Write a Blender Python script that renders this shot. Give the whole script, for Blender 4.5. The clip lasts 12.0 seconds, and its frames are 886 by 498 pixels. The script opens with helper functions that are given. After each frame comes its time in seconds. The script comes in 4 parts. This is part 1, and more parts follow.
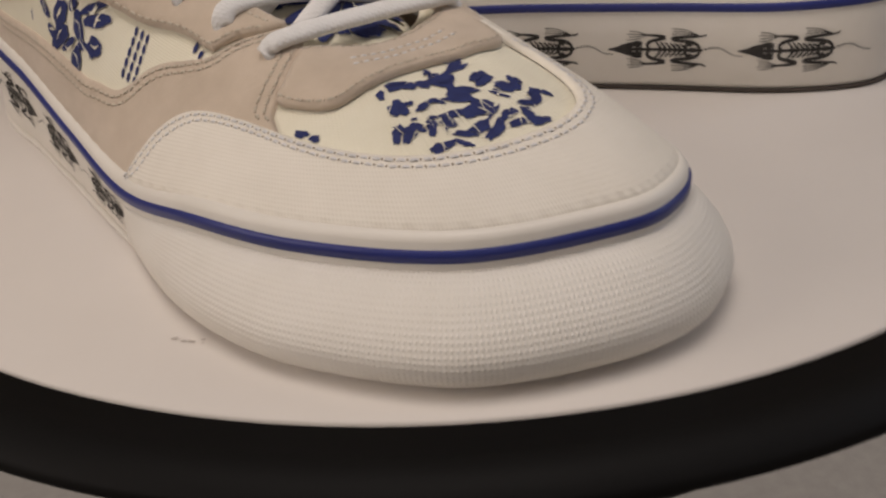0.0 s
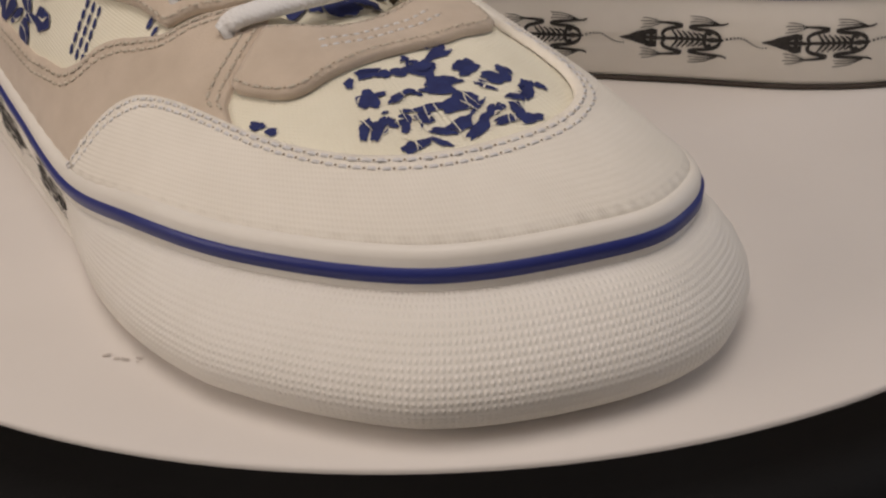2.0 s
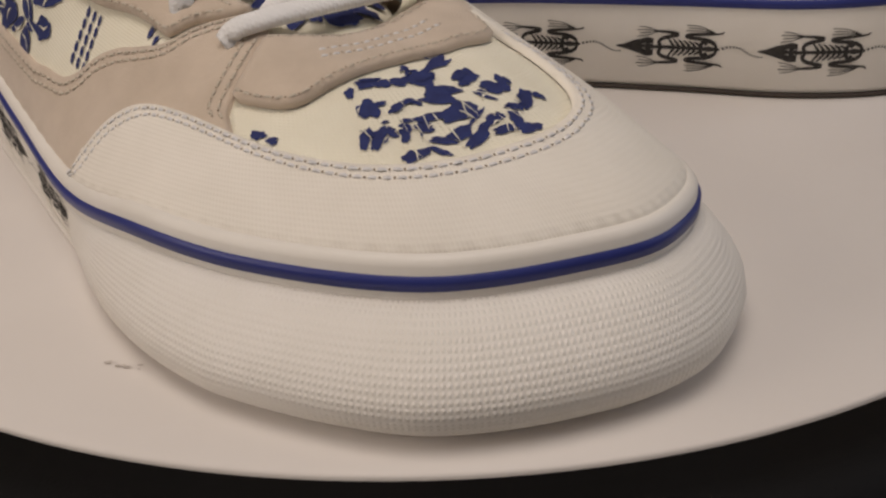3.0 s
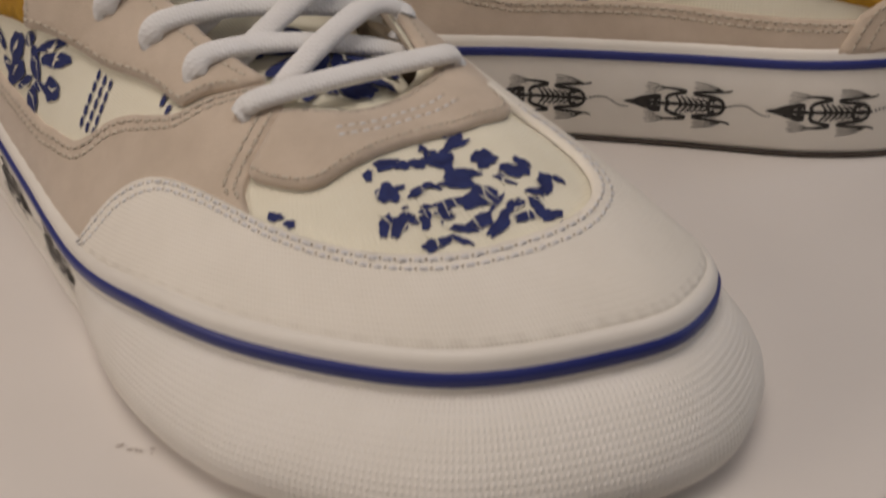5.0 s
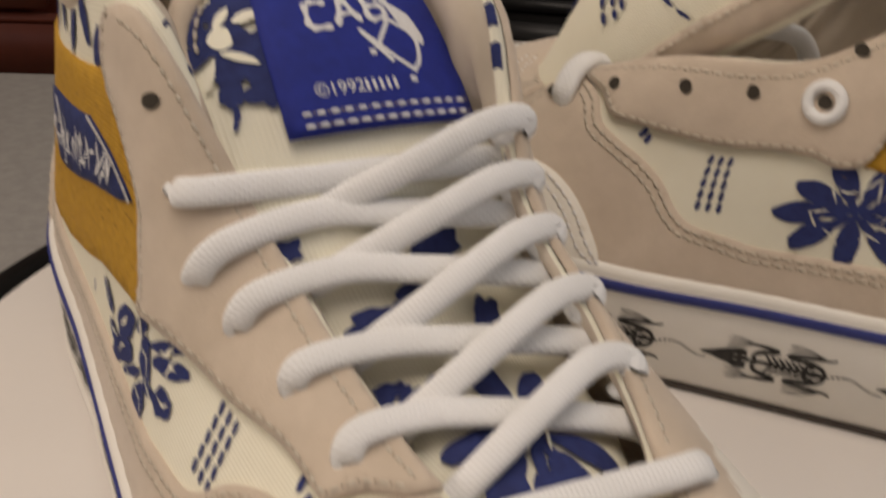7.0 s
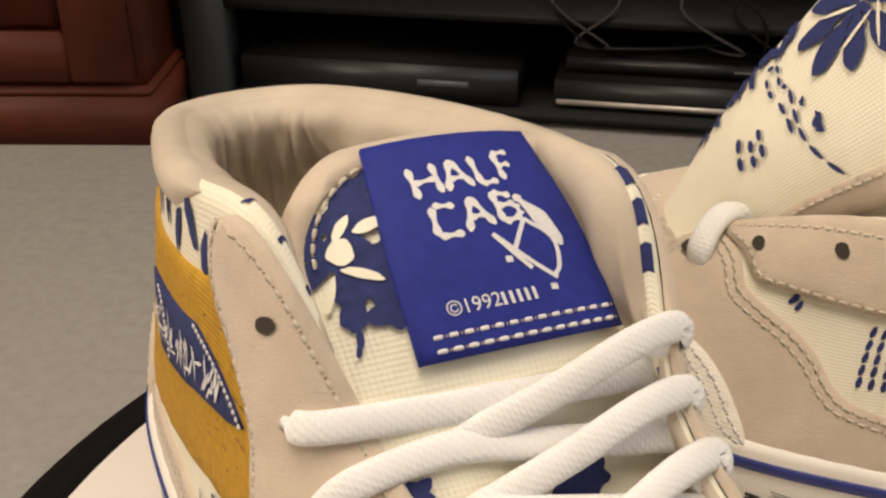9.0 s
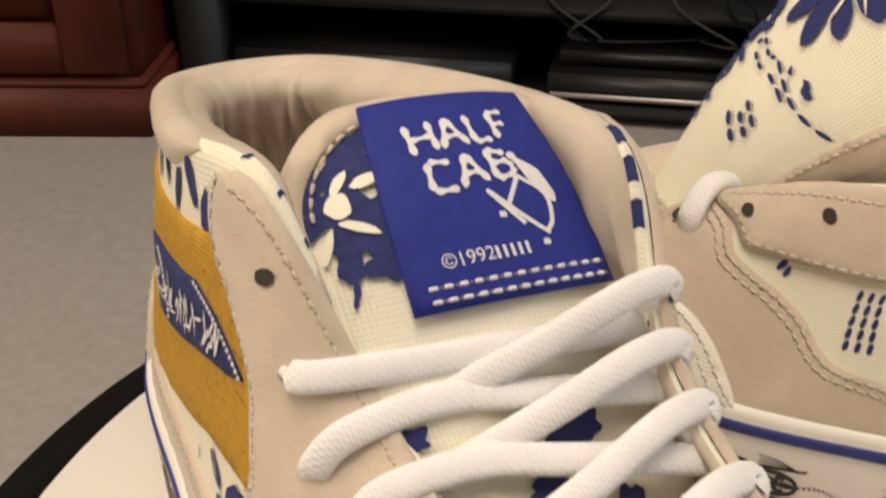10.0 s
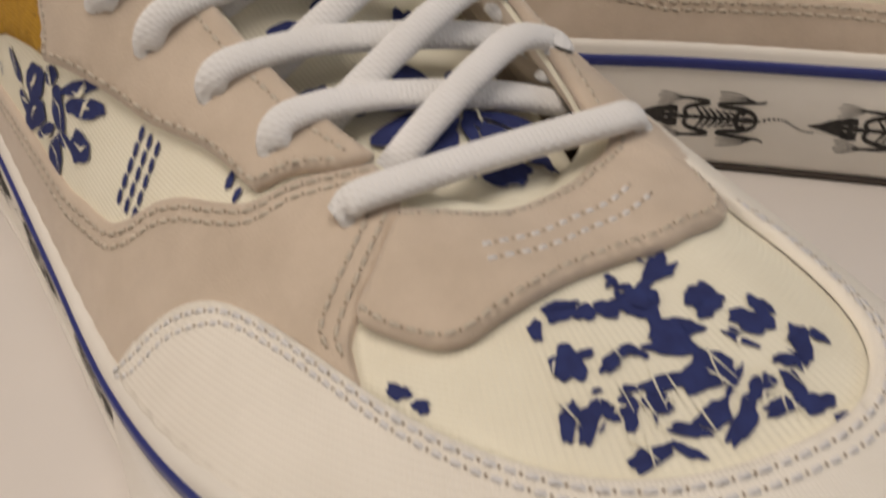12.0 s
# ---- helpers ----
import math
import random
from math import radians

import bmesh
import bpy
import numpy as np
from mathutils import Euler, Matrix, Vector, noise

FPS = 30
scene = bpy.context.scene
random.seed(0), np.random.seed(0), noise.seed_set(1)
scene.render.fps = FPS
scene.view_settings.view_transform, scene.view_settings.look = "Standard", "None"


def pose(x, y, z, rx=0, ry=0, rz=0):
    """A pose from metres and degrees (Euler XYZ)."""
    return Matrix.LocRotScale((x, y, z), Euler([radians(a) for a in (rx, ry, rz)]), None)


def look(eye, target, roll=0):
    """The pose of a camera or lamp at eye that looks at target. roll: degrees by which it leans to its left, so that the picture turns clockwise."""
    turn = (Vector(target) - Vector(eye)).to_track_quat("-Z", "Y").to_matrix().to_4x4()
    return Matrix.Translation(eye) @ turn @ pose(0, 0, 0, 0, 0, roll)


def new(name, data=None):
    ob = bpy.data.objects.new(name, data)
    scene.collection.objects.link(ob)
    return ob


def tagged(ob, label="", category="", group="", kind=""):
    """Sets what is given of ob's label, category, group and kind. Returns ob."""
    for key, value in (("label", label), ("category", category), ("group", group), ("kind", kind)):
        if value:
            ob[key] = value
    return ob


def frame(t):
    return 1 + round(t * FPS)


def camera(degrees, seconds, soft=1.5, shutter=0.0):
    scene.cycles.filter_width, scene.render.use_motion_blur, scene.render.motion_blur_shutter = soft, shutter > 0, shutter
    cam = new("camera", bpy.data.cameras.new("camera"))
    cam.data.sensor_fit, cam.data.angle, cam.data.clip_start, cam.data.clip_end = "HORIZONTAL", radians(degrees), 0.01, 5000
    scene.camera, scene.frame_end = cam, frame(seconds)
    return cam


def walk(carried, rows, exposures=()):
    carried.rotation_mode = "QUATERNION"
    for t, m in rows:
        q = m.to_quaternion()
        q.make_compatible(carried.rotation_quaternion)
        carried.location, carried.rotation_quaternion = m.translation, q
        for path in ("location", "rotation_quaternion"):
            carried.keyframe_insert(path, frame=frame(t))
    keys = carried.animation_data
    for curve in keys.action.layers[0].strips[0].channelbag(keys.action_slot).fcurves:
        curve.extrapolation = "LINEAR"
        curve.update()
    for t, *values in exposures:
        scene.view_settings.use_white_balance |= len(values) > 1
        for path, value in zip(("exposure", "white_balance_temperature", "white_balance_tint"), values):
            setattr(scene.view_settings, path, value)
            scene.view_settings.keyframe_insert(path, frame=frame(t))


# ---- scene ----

from mathutils.geometry import delaunay_2d_cdt

cam = camera(44.8, 12.0, soft=2.4, shutter=0.5)
METRES, EYE, TILT, LEAN, TURN = 0.3125, 0.1219, -28.0, 3.0, 0.0
ROWS = [
    (0.0, 0.0, 0.0, 0.0, -0.0, 0.0, 0.0),
    (0.5, -0.0073, 0.0673, 0.0219, 0.31, -0.64, -2.46),
    (1.0, 0.0198, 0.0808, 0.0233, -0.07, -0.91, -2.59),
    (1.5, 0.0321, 0.0909, 0.0224, 0.48, -0.97, -1.77),
    (2.0, 0.0253, 0.0946, 0.0196, 0.84, -1.0, -1.69),
    (2.5, 0.0229, 0.09, 0.0197, 0.74, -0.82, -1.7),
    (4.5, 0.0134, 0.0847, 0.0338, -0.05, -0.57, -2.01),
    (5.0, 0.0, 0.0958, 0.0691, -0.31, -0.48, -2.44),
    (5.5, 0.014, 0.1287, 0.1426, -0.04, -0.7, -4.14),
    (6.0, 0.0036, 0.2086, 0.2064, 1.25, -1.82, -5.47),
    (6.5, -0.0346, 0.274, 0.2604, 4.29, -4.07, -6.91),
    (7.0, -0.0902, 0.3053, 0.3224, 5.78, -3.87, -8.51),
    (7.5, -0.1178, 0.3157, 0.3833, 7.09, -2.62, -8.28),
    (9.5, -0.1468, 0.3791, 0.4069, 10.13, -2.06, -7.66),
    (10.0, -0.1412, 0.3604, 0.3869, 9.56, -2.18, -7.69),
    (10.5, -0.1289, 0.3373, 0.3418, 7.78, -2.04, -6.72),
    (11.0, -0.1025, 0.3379, 0.2815, 4.81, -2.66, -5.32),
    (11.5, -0.085, 0.3285, 0.2218, 2.93, -3.63, -3.77),
    (12.0, -0.0662, 0.3098, 0.172, 2.33, -4.72, -2.88),
]
walk(cam, [(t, pose(0, 0, EYE, TILT, LEAN, TURN) @ pose(METRES * x, METRES * y, METRES * z, 90 + pitch, roll, yaw)) for t, x, y, z, yaw, pitch, roll in ROWS],
     exposures=[(0.0, -0.76, 6700, 16), (4.5, -0.79, 6700, 16), (5.0, -0.94, 6700, 16), (5.5, -0.8, 6700, 16), (6.0, -0.8, 6800, 15), (7.0, -0.6, 7000, 15), (7.7, -0.5, 7300, 15), (9.3, 0.12, 7500, 13), (9.7, 0.12, 7500, 13), (10.5, -0.32, 7300, 13), (11.0, -0.56, 7200, 14), (11.5, -0.46, 6900, 12), (12.0, -0.63, 6800, 14)])

# ---- light ----
FLOOR = -0.46
world = bpy.data.worlds.new("world")
scene.world = world
world.use_nodes = True
bg = world.node_tree.nodes["Background"]
sky = world.node_tree.nodes.new("ShaderNodeTexSky")
sky.sky_type, sky.sun_disc, sky.sun_elevation, sky.sun_rotation = "NISHITA", False, radians(35), radians(200)
world.node_tree.links.new(sky.outputs["Color"], bg.inputs["Color"])
bg.inputs["Strength"].default_value = 0.08


def area_light(name, eye, target, w, h, watts, colour):
    d = bpy.data.lights.new(name, "AREA")
    d.shape, d.size, d.size_y, d.energy, d.color = "RECTANGLE", w, h, watts, colour
    ob = new(name, d)
    ob.matrix_world = look(eye, target)
    return ob


area_light("window_light_west", (-2.25, -0.55, 1.15), (0, 0.25, 0.0), 1.5, 1.1, 33, (1.0, 0.90, 0.78))
# front fill added behind the camera to brighten sides that face it
area_light("added_front_fill", (0.55, -2.44, 1.2), (0, 0.3, 0.0), 1.7, 1.1, 5, (1.0, 0.91, 0.81))
# overhead fill added to light the tops; no roof window is known
area_light("added_overhead_fill", (-0.1, 0.0, FLOOR + 2.41), (-0.1, 0.001, 0.0), 1.2, 1.2, 31, (1.0, 0.93, 0.84))
area_light("window_light_east", (2.25, 0.6, 1.15), (0, 0.3, 0.0), 1.5, 1.1, 15, (0.80, 0.89, 1.0))


# ---- materials ----
def material(name, colour, rough=0.6, metal=0.0, second=None, scale=60.0, bump=0.0, bump_scale=900.0, weave=None, spec=0.5, sheen=0.0):
    """Base colour with stains at one scale and relief at another."""
    m = bpy.data.materials.new(name)
    m.use_nodes = True
    t = m.node_tree
    n, l = t.nodes, t.links
    p = n["Principled BSDF"]
    p.inputs["Roughness"].default_value, p.inputs["Metallic"].default_value = rough, metal
    p.inputs["Specular IOR Level"].default_value = spec
    p.inputs["Sheen Weight"].default_value = sheen
    co = n.new("ShaderNodeTexCoord")
    tex = n.new("ShaderNodeTexNoise")
    tex.inputs["Scale"].default_value, tex.inputs["Detail"].default_value, tex.inputs["Roughness"].default_value = scale, 6, 0.6
    l.new(co.outputs["Object"], tex.inputs["Vector"])
    ramp = n.new("ShaderNodeValToRGB")
    second = second or tuple(c * 0.86 for c in colour)
    ramp.color_ramp.elements[0].position, ramp.color_ramp.elements[1].position = 0.3, 0.68
    ramp.color_ramp.elements[0].color, ramp.color_ramp.elements[1].color = (*second, 1), (*colour, 1)
    l.new(tex.outputs["Fac"], ramp.inputs["Fac"])
    l.new(ramp.outputs["Color"], p.inputs["Base Color"])
    if bump:
        if weave:
            a = n.new("ShaderNodeTexWave")
            b = n.new("ShaderNodeTexWave")
            a.bands_direction, b.bands_direction = weave[1], weave[2]
            for w in (a, b):
                w.inputs["Scale"].default_value, w.inputs["Distortion"].default_value = weave[0], 0.6
                l.new(co.outputs["UV" if len(weave) > 3 else "Object"], w.inputs["Vector"])
            mix = n.new("ShaderNodeMath")
            mix.operation = weave[4] if len(weave) > 4 else "ADD"
            l.new(a.outputs["Fac"], mix.inputs[0])
            l.new(b.outputs["Fac"], mix.inputs[1])
            height = mix.outputs[0]
        else:
            f = n.new("ShaderNodeTexNoise")
            f.inputs["Scale"].default_value, f.inputs["Detail"].default_value = bump_scale, 4
            l.new(co.outputs["Object"], f.inputs["Vector"])
            height = f.outputs["Fac"]
        bp = n.new("ShaderNodeBump")
        bp.inputs["Strength"].default_value, bp.inputs["Distance"].default_value = bump, 0.0004
        l.new(height, bp.inputs["Height"])
        l.new(bp.outputs["Normal"], p.inputs["Normal"])
    return m


RUBBER = material("white_rubber", (0.83, 0.79, 0.725), 0.5, second=(0.77, 0.73, 0.655), scale=40, bump=0.1, bump_scale=500)
BLUE_RUBBER = material("blue_rubber", (0.018, 0.03, 0.20), 0.45, bump=0.1, bump_scale=700)
CANVAS = material("cream_canvas", (0.85, 0.81, 0.665), 0.85, second=(0.79, 0.74, 0.59), scale=45, bump=0.25, weave=(330, "X", "Y", 1))
SUEDE = material("beige_suede", (0.635, 0.525, 0.415), 0.95, second=(0.54, 0.44, 0.34), scale=95, bump=0.5, bump_scale=2600, sheen=0.3)
LACE = material("white_lace", (0.84, 0.83, 0.82), 0.9, second=(0.78, 0.77, 0.75), bump=0.4, weave=(380, "DIAGONAL", "Y", 1, "MULTIPLY"))
PRINT = material("navy_print", (0.014, 0.02, 0.095), 0.85, second=(0.022, 0.035, 0.15), scale=500, bump=0.12, weave=(330, "X", "Y", 1))
NAVY_TAG = material("navy_woven_label", (0.018, 0.03, 0.13), 0.8, second=(0.012, 0.02, 0.09), scale=300, bump=0.3, bump_scale=3000)
BLUE_TAG = material("blue_woven_tag", (0.007, 0.020, 0.25), 0.75, second=(0.005, 0.014, 0.19), scale=300, bump=0.3, bump_scale=3000)
LINING = material("cream_leather_lining", (0.62, 0.53, 0.43), 0.6, second=(0.50, 0.42, 0.33), scale=40, bump=0.7, bump_scale=220)
MUSTARD = material("mustard_burlap", (0.55, 0.30, 0.025), 0.9, second=(0.42, 0.22, 0.02), scale=600, bump=0.35, weave=(420, "X", "Y", 1))
DISC_WHITE = material("white_plastic", (0.74, 0.69, 0.64), 0.55, second=(0.71, 0.66, 0.61), scale=14, bump=0.05, bump_scale=300)
BLACK_PLASTIC = material("black_plastic", (0.004, 0.0036, 0.0036), 0.6, spec=0.14, bump=0.15, bump_scale=1200)
CARPET = material("grey_carpet", (0.40, 0.375, 0.345), 1.0, second=(0.34, 0.318, 0.292), scale=70, bump=0.9, bump_scale=420)
MAHOGANY = material("mahogany", (0.125, 0.026, 0.011), 0.5, spec=0.3, second=(0.075, 0.015, 0.007), scale=9, bump=0.1, bump_scale=60)
BLACK_WOOD = material("black_veneer", (0.008, 0.0085, 0.009), 0.6, spec=0.25, bump=0.1, bump_scale=80)
GREY_METAL = material("grey_lacquer", (0.075, 0.088, 0.10), 0.5)
WALL = material("painted_plaster", (0.36, 0.33, 0.29), 0.9, bump=0.2, bump_scale=90)


THREAD = material("cream_thread", (0.62, 0.55, 0.45), 0.8, second=(0.5, 0.43, 0.34), scale=900)
WHITE_THREAD = material("white_thread", (0.78, 0.765, 0.75), 0.8, second=(0.66, 0.64, 0.63), scale=1500)
HOLE = material("needle_hole_shade", (0.30, 0.235, 0.17), 1.0)
DARK_HOLE = material("eyelet_hole_shade", (0.05, 0.04, 0.03), 1.0)
INK = material("black_ink", (0.02, 0.018, 0.017), 0.8, second=(0.05, 0.045, 0.04), scale=900)
DARK_RUBBER = material("dark_rubber", (0.06, 0.045, 0.035), 0.8)
KNURLED = material("knurled_rubber", (0.83, 0.79, 0.725), 0.5, second=(0.78, 0.74, 0.665), scale=40, bump=0.42, weave=(270, "X", "Y", 1, "MULTIPLY"))
RIBBED = material("ribbed_textile", (0.86, 0.81, 0.72), 0.75, second=(0.81, 0.76, 0.67), scale=60, bump=0.2, weave=(290, "X", "Y", 1))
FLECK = material("dark_fleck", (0.16, 0.09, 0.02), 1.0)
SCUFF = material("scuff", (0.58, 0.52, 0.47), 0.8)
GLOSS_BLACK = material("gloss_black", (0.012, 0.012, 0.013), 0.42)
GREY_PLASTIC = material("grey_plastic", (0.12, 0.12, 0.125), 0.4)
CHROME = material("brushed_metal", (0.6, 0.55, 0.5), 0.4, 0.5)
PAPER = material("paper", (0.55, 0.53, 0.5), 0.9)
CABLE_GREY = material("grey_cable", (0.03, 0.029, 0.03), 0.8)


# ---- building helpers ----
MIRROR = False


def part(name, bm, mat, parent=None, label="", smooth=True):
    me = bpy.data.meshes.new(name)
    if MIRROR and parent:
        bmesh.ops.transform(bm, verts=bm.verts, matrix=Matrix.Diagonal((1, -1, 1, 1)))
    bmesh.ops.recalc_face_normals(bm, faces=bm.faces)
    bm.to_mesh(me)
    bm.free()
    me.materials.append(mat)
    if smooth:
        me.polygons.foreach_set("use_smooth", [True] * len(me.polygons))
    ob = new(name, me)
    ob.parent = parent
    return tagged(ob, label)


def thing(name, m, label, category, group="", kind=""):
    ob = new(name)
    ob.matrix_world = m
    return tagged(ob, label, category, group, kind)


def block(bm, x0, x1, y0, y1, z0, z1, bevel=0.0):
    """A box, with its edges rounded."""
    g = bmesh.ops.create_cube(bm, size=1)
    bmesh.ops.transform(bm, verts=g["verts"], matrix=Matrix.Translation(((x0 + x1) / 2, (y0 + y1) / 2, (z0 + z1) / 2)) @ Matrix.Diagonal((x1 - x0, y1 - y0, z1 - z0, 1)))
    if bevel:
        bmesh.ops.bevel(bm, geom=list({e for v in g["verts"] for e in v.link_edges}), offset=bevel, segments=2, affect="EDGES")
    return bm


def turned(bm, profile, n=96):
    """A solid of revolution round z from (radius, z) pairs."""
    rings = []
    for r, z in profile:
        rings.append([bm.verts.new((r * math.cos(2 * math.pi * i / n), r * math.sin(2 * math.pi * i / n), z)) for i in range(n)])
    for a, b in zip(rings, rings[1:]):
        for i in range(n):
            bm.faces.new((a[i], a[(i + 1) % n], b[(i + 1) % n], b[i]))
    bm.faces.new(rings[0][::-1])
    bm.faces.new(rings[-1])
    return bm


def sheet(bm, rows, closed=False):
    """A grid of points as a surface, with coordinates in metres along its rows and columns; closed joins each row's ends."""
    rows = [np.asarray(r, float) for r in rows]
    lay = bm.loops.layers.uv.verify()
    mid = rows[len(rows) // 2]
    along = np.concatenate([[0], np.cumsum(np.linalg.norm(np.diff(np.vstack([mid, mid[:1]]), axis=0), axis=1))])
    up = np.concatenate([[0], np.cumsum([np.linalg.norm(b - a, axis=1).mean() for a, b in zip(rows, rows[1:])])])
    grid = [[bm.verts.new(p) for p in row] for row in rows]
    for k, (a, b) in enumerate(zip(grid, grid[1:])):
        for i in range(len(a) - (0 if closed else 1)):
            j = (i + 1) % len(a)
            f = bm.faces.new((a[i], a[j], b[j], b[i]))
            for loop, c in zip(f.loops, ((along[i], up[k]), (along[i + 1], up[k]), (along[i + 1], up[k + 1]), (along[i], up[k + 1]))):
                loop[lay].uv = c
    return grid


# ---- shoe form ----
# Knots run from the heel along the outer side to the toe and back along the inner side; x from heel to toe, y inwards, z up.
SOLE_X = [0.018, 0.026, 0.055, 0.095, 0.138, 0.180, 0.219, 0.248, 0.275, 0.288, 0.289, 0.276, 0.240, 0.190, 0.132, 0.068, 0.030]
SOLE_Y = [-0.013, -0.037, -0.049, -0.0505, -0.053, -0.0555, -0.0545, -0.0445, -0.0245, 0.002, 0.020, 0.038, 0.049, 0.045, 0.030, 0.024, 0.012]
SOLE_TOP = [0.033, 0.033, 0.031, 0.0265, 0.0215, 0.0188, 0.0259, 0.0271, 0.028, 0.029, 0.029, 0.028, 0.025, 0.023, 0.025, 0.030, 0.033]
RIM_X = [0.027, 0.034, 0.062, 0.092, 0.120, 0.142, 0.170, 0.199, 0.210, 0.212, 0.211, 0.204, 0.180, 0.153, 0.130, 0.085, 0.040]
RIM_Y = [-0.012, -0.031, -0.038, -0.040, -0.033, -0.0225, -0.017, -0.0125, -0.005, 0.004, 0.011, 0.0200, 0.0250, 0.0248, 0.0285, 0.023, 0.008]
RIM_Z = [0.091, 0.092, 0.096, 0.102, 0.103, 0.073, 0.056, 0.049, 0.0465, 0.046, 0.047, 0.050, 0.059, 0.074, 0.104, 0.100, 0.093]
TOE = [0, 0, 0, 0, 0, 0, 0.25, 0.7, 1, 1, 1, 0.7, 0.25, 0, 0, 0, 0]
# The unlaced shoe: a foxing raised to fit the camera's view, and an eyestay that has fallen open.
LIFT = [0.001, 0.001, 0.002, 0.006, 0.0105, 0.012, 0.008, 0.004, 0.001, 0, 0, 0, 0.004, 0.008, 0.007, 0.002, 0.001]
SPLAY_Y = [0, 0, 0, 0.002, -0.002, -0.010, -0.013, -0.009, 0, 0, 0, 0.004, 0.008, 0.006, 0.002, 0, 0]
SPLAY_Z = [0.004, 0.004, 0.004, 0.002, -0.006, 0.010, 0.022, 0.016, 0.008, 0.008, 0.008, 0.012, 0.014, 0.006, 0, 0.004, 0.004]
OPEN = 0.0
LEVEL = 0.023
KNOTS = 17
TURNS = -1.0


def ring(values, u):
    """A smooth closed curve through the knots, at u (0 to 17)."""
    v, u = np.array(values), np.asarray(u, float)
    i = np.floor(u).astype(int)
    f = u - i
    a, b, c, d = (v[(i + k) % KNOTS] for k in (-1, 0, 1, 2))
    return b + 0.5 * f * (c - a + f * (2 * a - 5 * b + 4 * c - d + f * (3 * (b - c) + d - a)))


def sole_edge(u, out=0.0):
    """The sole's outline, moved outwards by out."""
    x, y = ring(SOLE_X, u), ring(SOLE_Y, u)
    e = 0.01
    dx, dy = ring(SOLE_X, u + e) - ring(SOLE_X, u - e), ring(SOLE_Y, u + e) - ring(SOLE_Y, u - e)
    n = np.hypot(dx, dy)
    return np.stack([x - out * dy / n * TURNS, y + out * dx / n * TURNS], -1)


def sole_top(u):
    return ring(SOLE_TOP, u) + OPEN * ring(LIFT, u)


def spring(u):
    """How far the underside lifts off the ground towards the toe, less the tilted disc's slope."""
    x = ring(SOLE_X, u)
    slope = 0 if OPEN else LEVEL * (0.217 - 0.8 * x + 0.6 * ring(SOLE_Y, u))
    return 0.0008 * np.clip((x - 0.215) / 0.085, 0, 1) ** 1.6 - slope


def upper(u, v, out=0.0):
    """The upper's surface: v is 0 at the sole and 1 at the opening's edge."""
    u, v = np.broadcast_arrays(np.asarray(u, float), np.asarray(v, float))

    def place(u, v):
        e = sole_edge(u, -0.0022)
        b = np.stack([e[..., 0], e[..., 1], sole_top(u) - 0.0025], -1)
        t = np.stack([ring(RIM_X, u), ring(RIM_Y, u) + OPEN * ring(SPLAY_Y, u), ring(RIM_Z, u) + OPEN * ring(SPLAY_Z, u)], -1)
        toe = np.clip(ring(TOE, u), 0, 1)[..., None]
        up = np.array([0, 0, 1.0])
        p1 = b + (t - b) * 0.33 + up * (0.009 * toe - 0.002 * (1 - toe))
        p2 = b + (t - b) * 0.67 + up * (0.007 * toe - 0.003 * (1 - toe))
        w = v[..., None]
        return b * (1 - w) ** 3 + 3 * p1 * w * (1 - w) ** 2 + 3 * p2 * w ** 2 * (1 - w) + t * w ** 3

    p = place(u, v)
    if np.any(out):
        e = 1e-3
        n = np.cross(place(u + e, v) - place(u - e, v), place(u, v + e) - place(u, v - e))
        n /= np.linalg.norm(n, axis=-1, keepdims=True) + 1e-12
        p = p - n * np.asarray(out)[..., None] * SIDE
    return p


SIDE = -1.0
# ---- end form ----


# ---- working on the upper's surface ----
def smooth_line(pts, n=8, closed=False):
    """A smooth line through points of any dimension."""
    p = np.array(pts, float)
    q = np.vstack([p[-1:], p, p[:2]]) if closed else np.vstack([2 * p[0] - p[1], p, 2 * p[-1] - p[-2]])
    f = (np.arange(n) / n)[:, None]
    out = []
    for a, b, c, d in zip(q, q[1:], q[2:], q[3:]):
        out.append(b + 0.5 * f * (c - a + f * (2 * a - 5 * b + 4 * c - d + f * (3 * (b - c) + d - a))))
    line = np.vstack(out)
    return line if closed else np.vstack([line, p[-1:]])


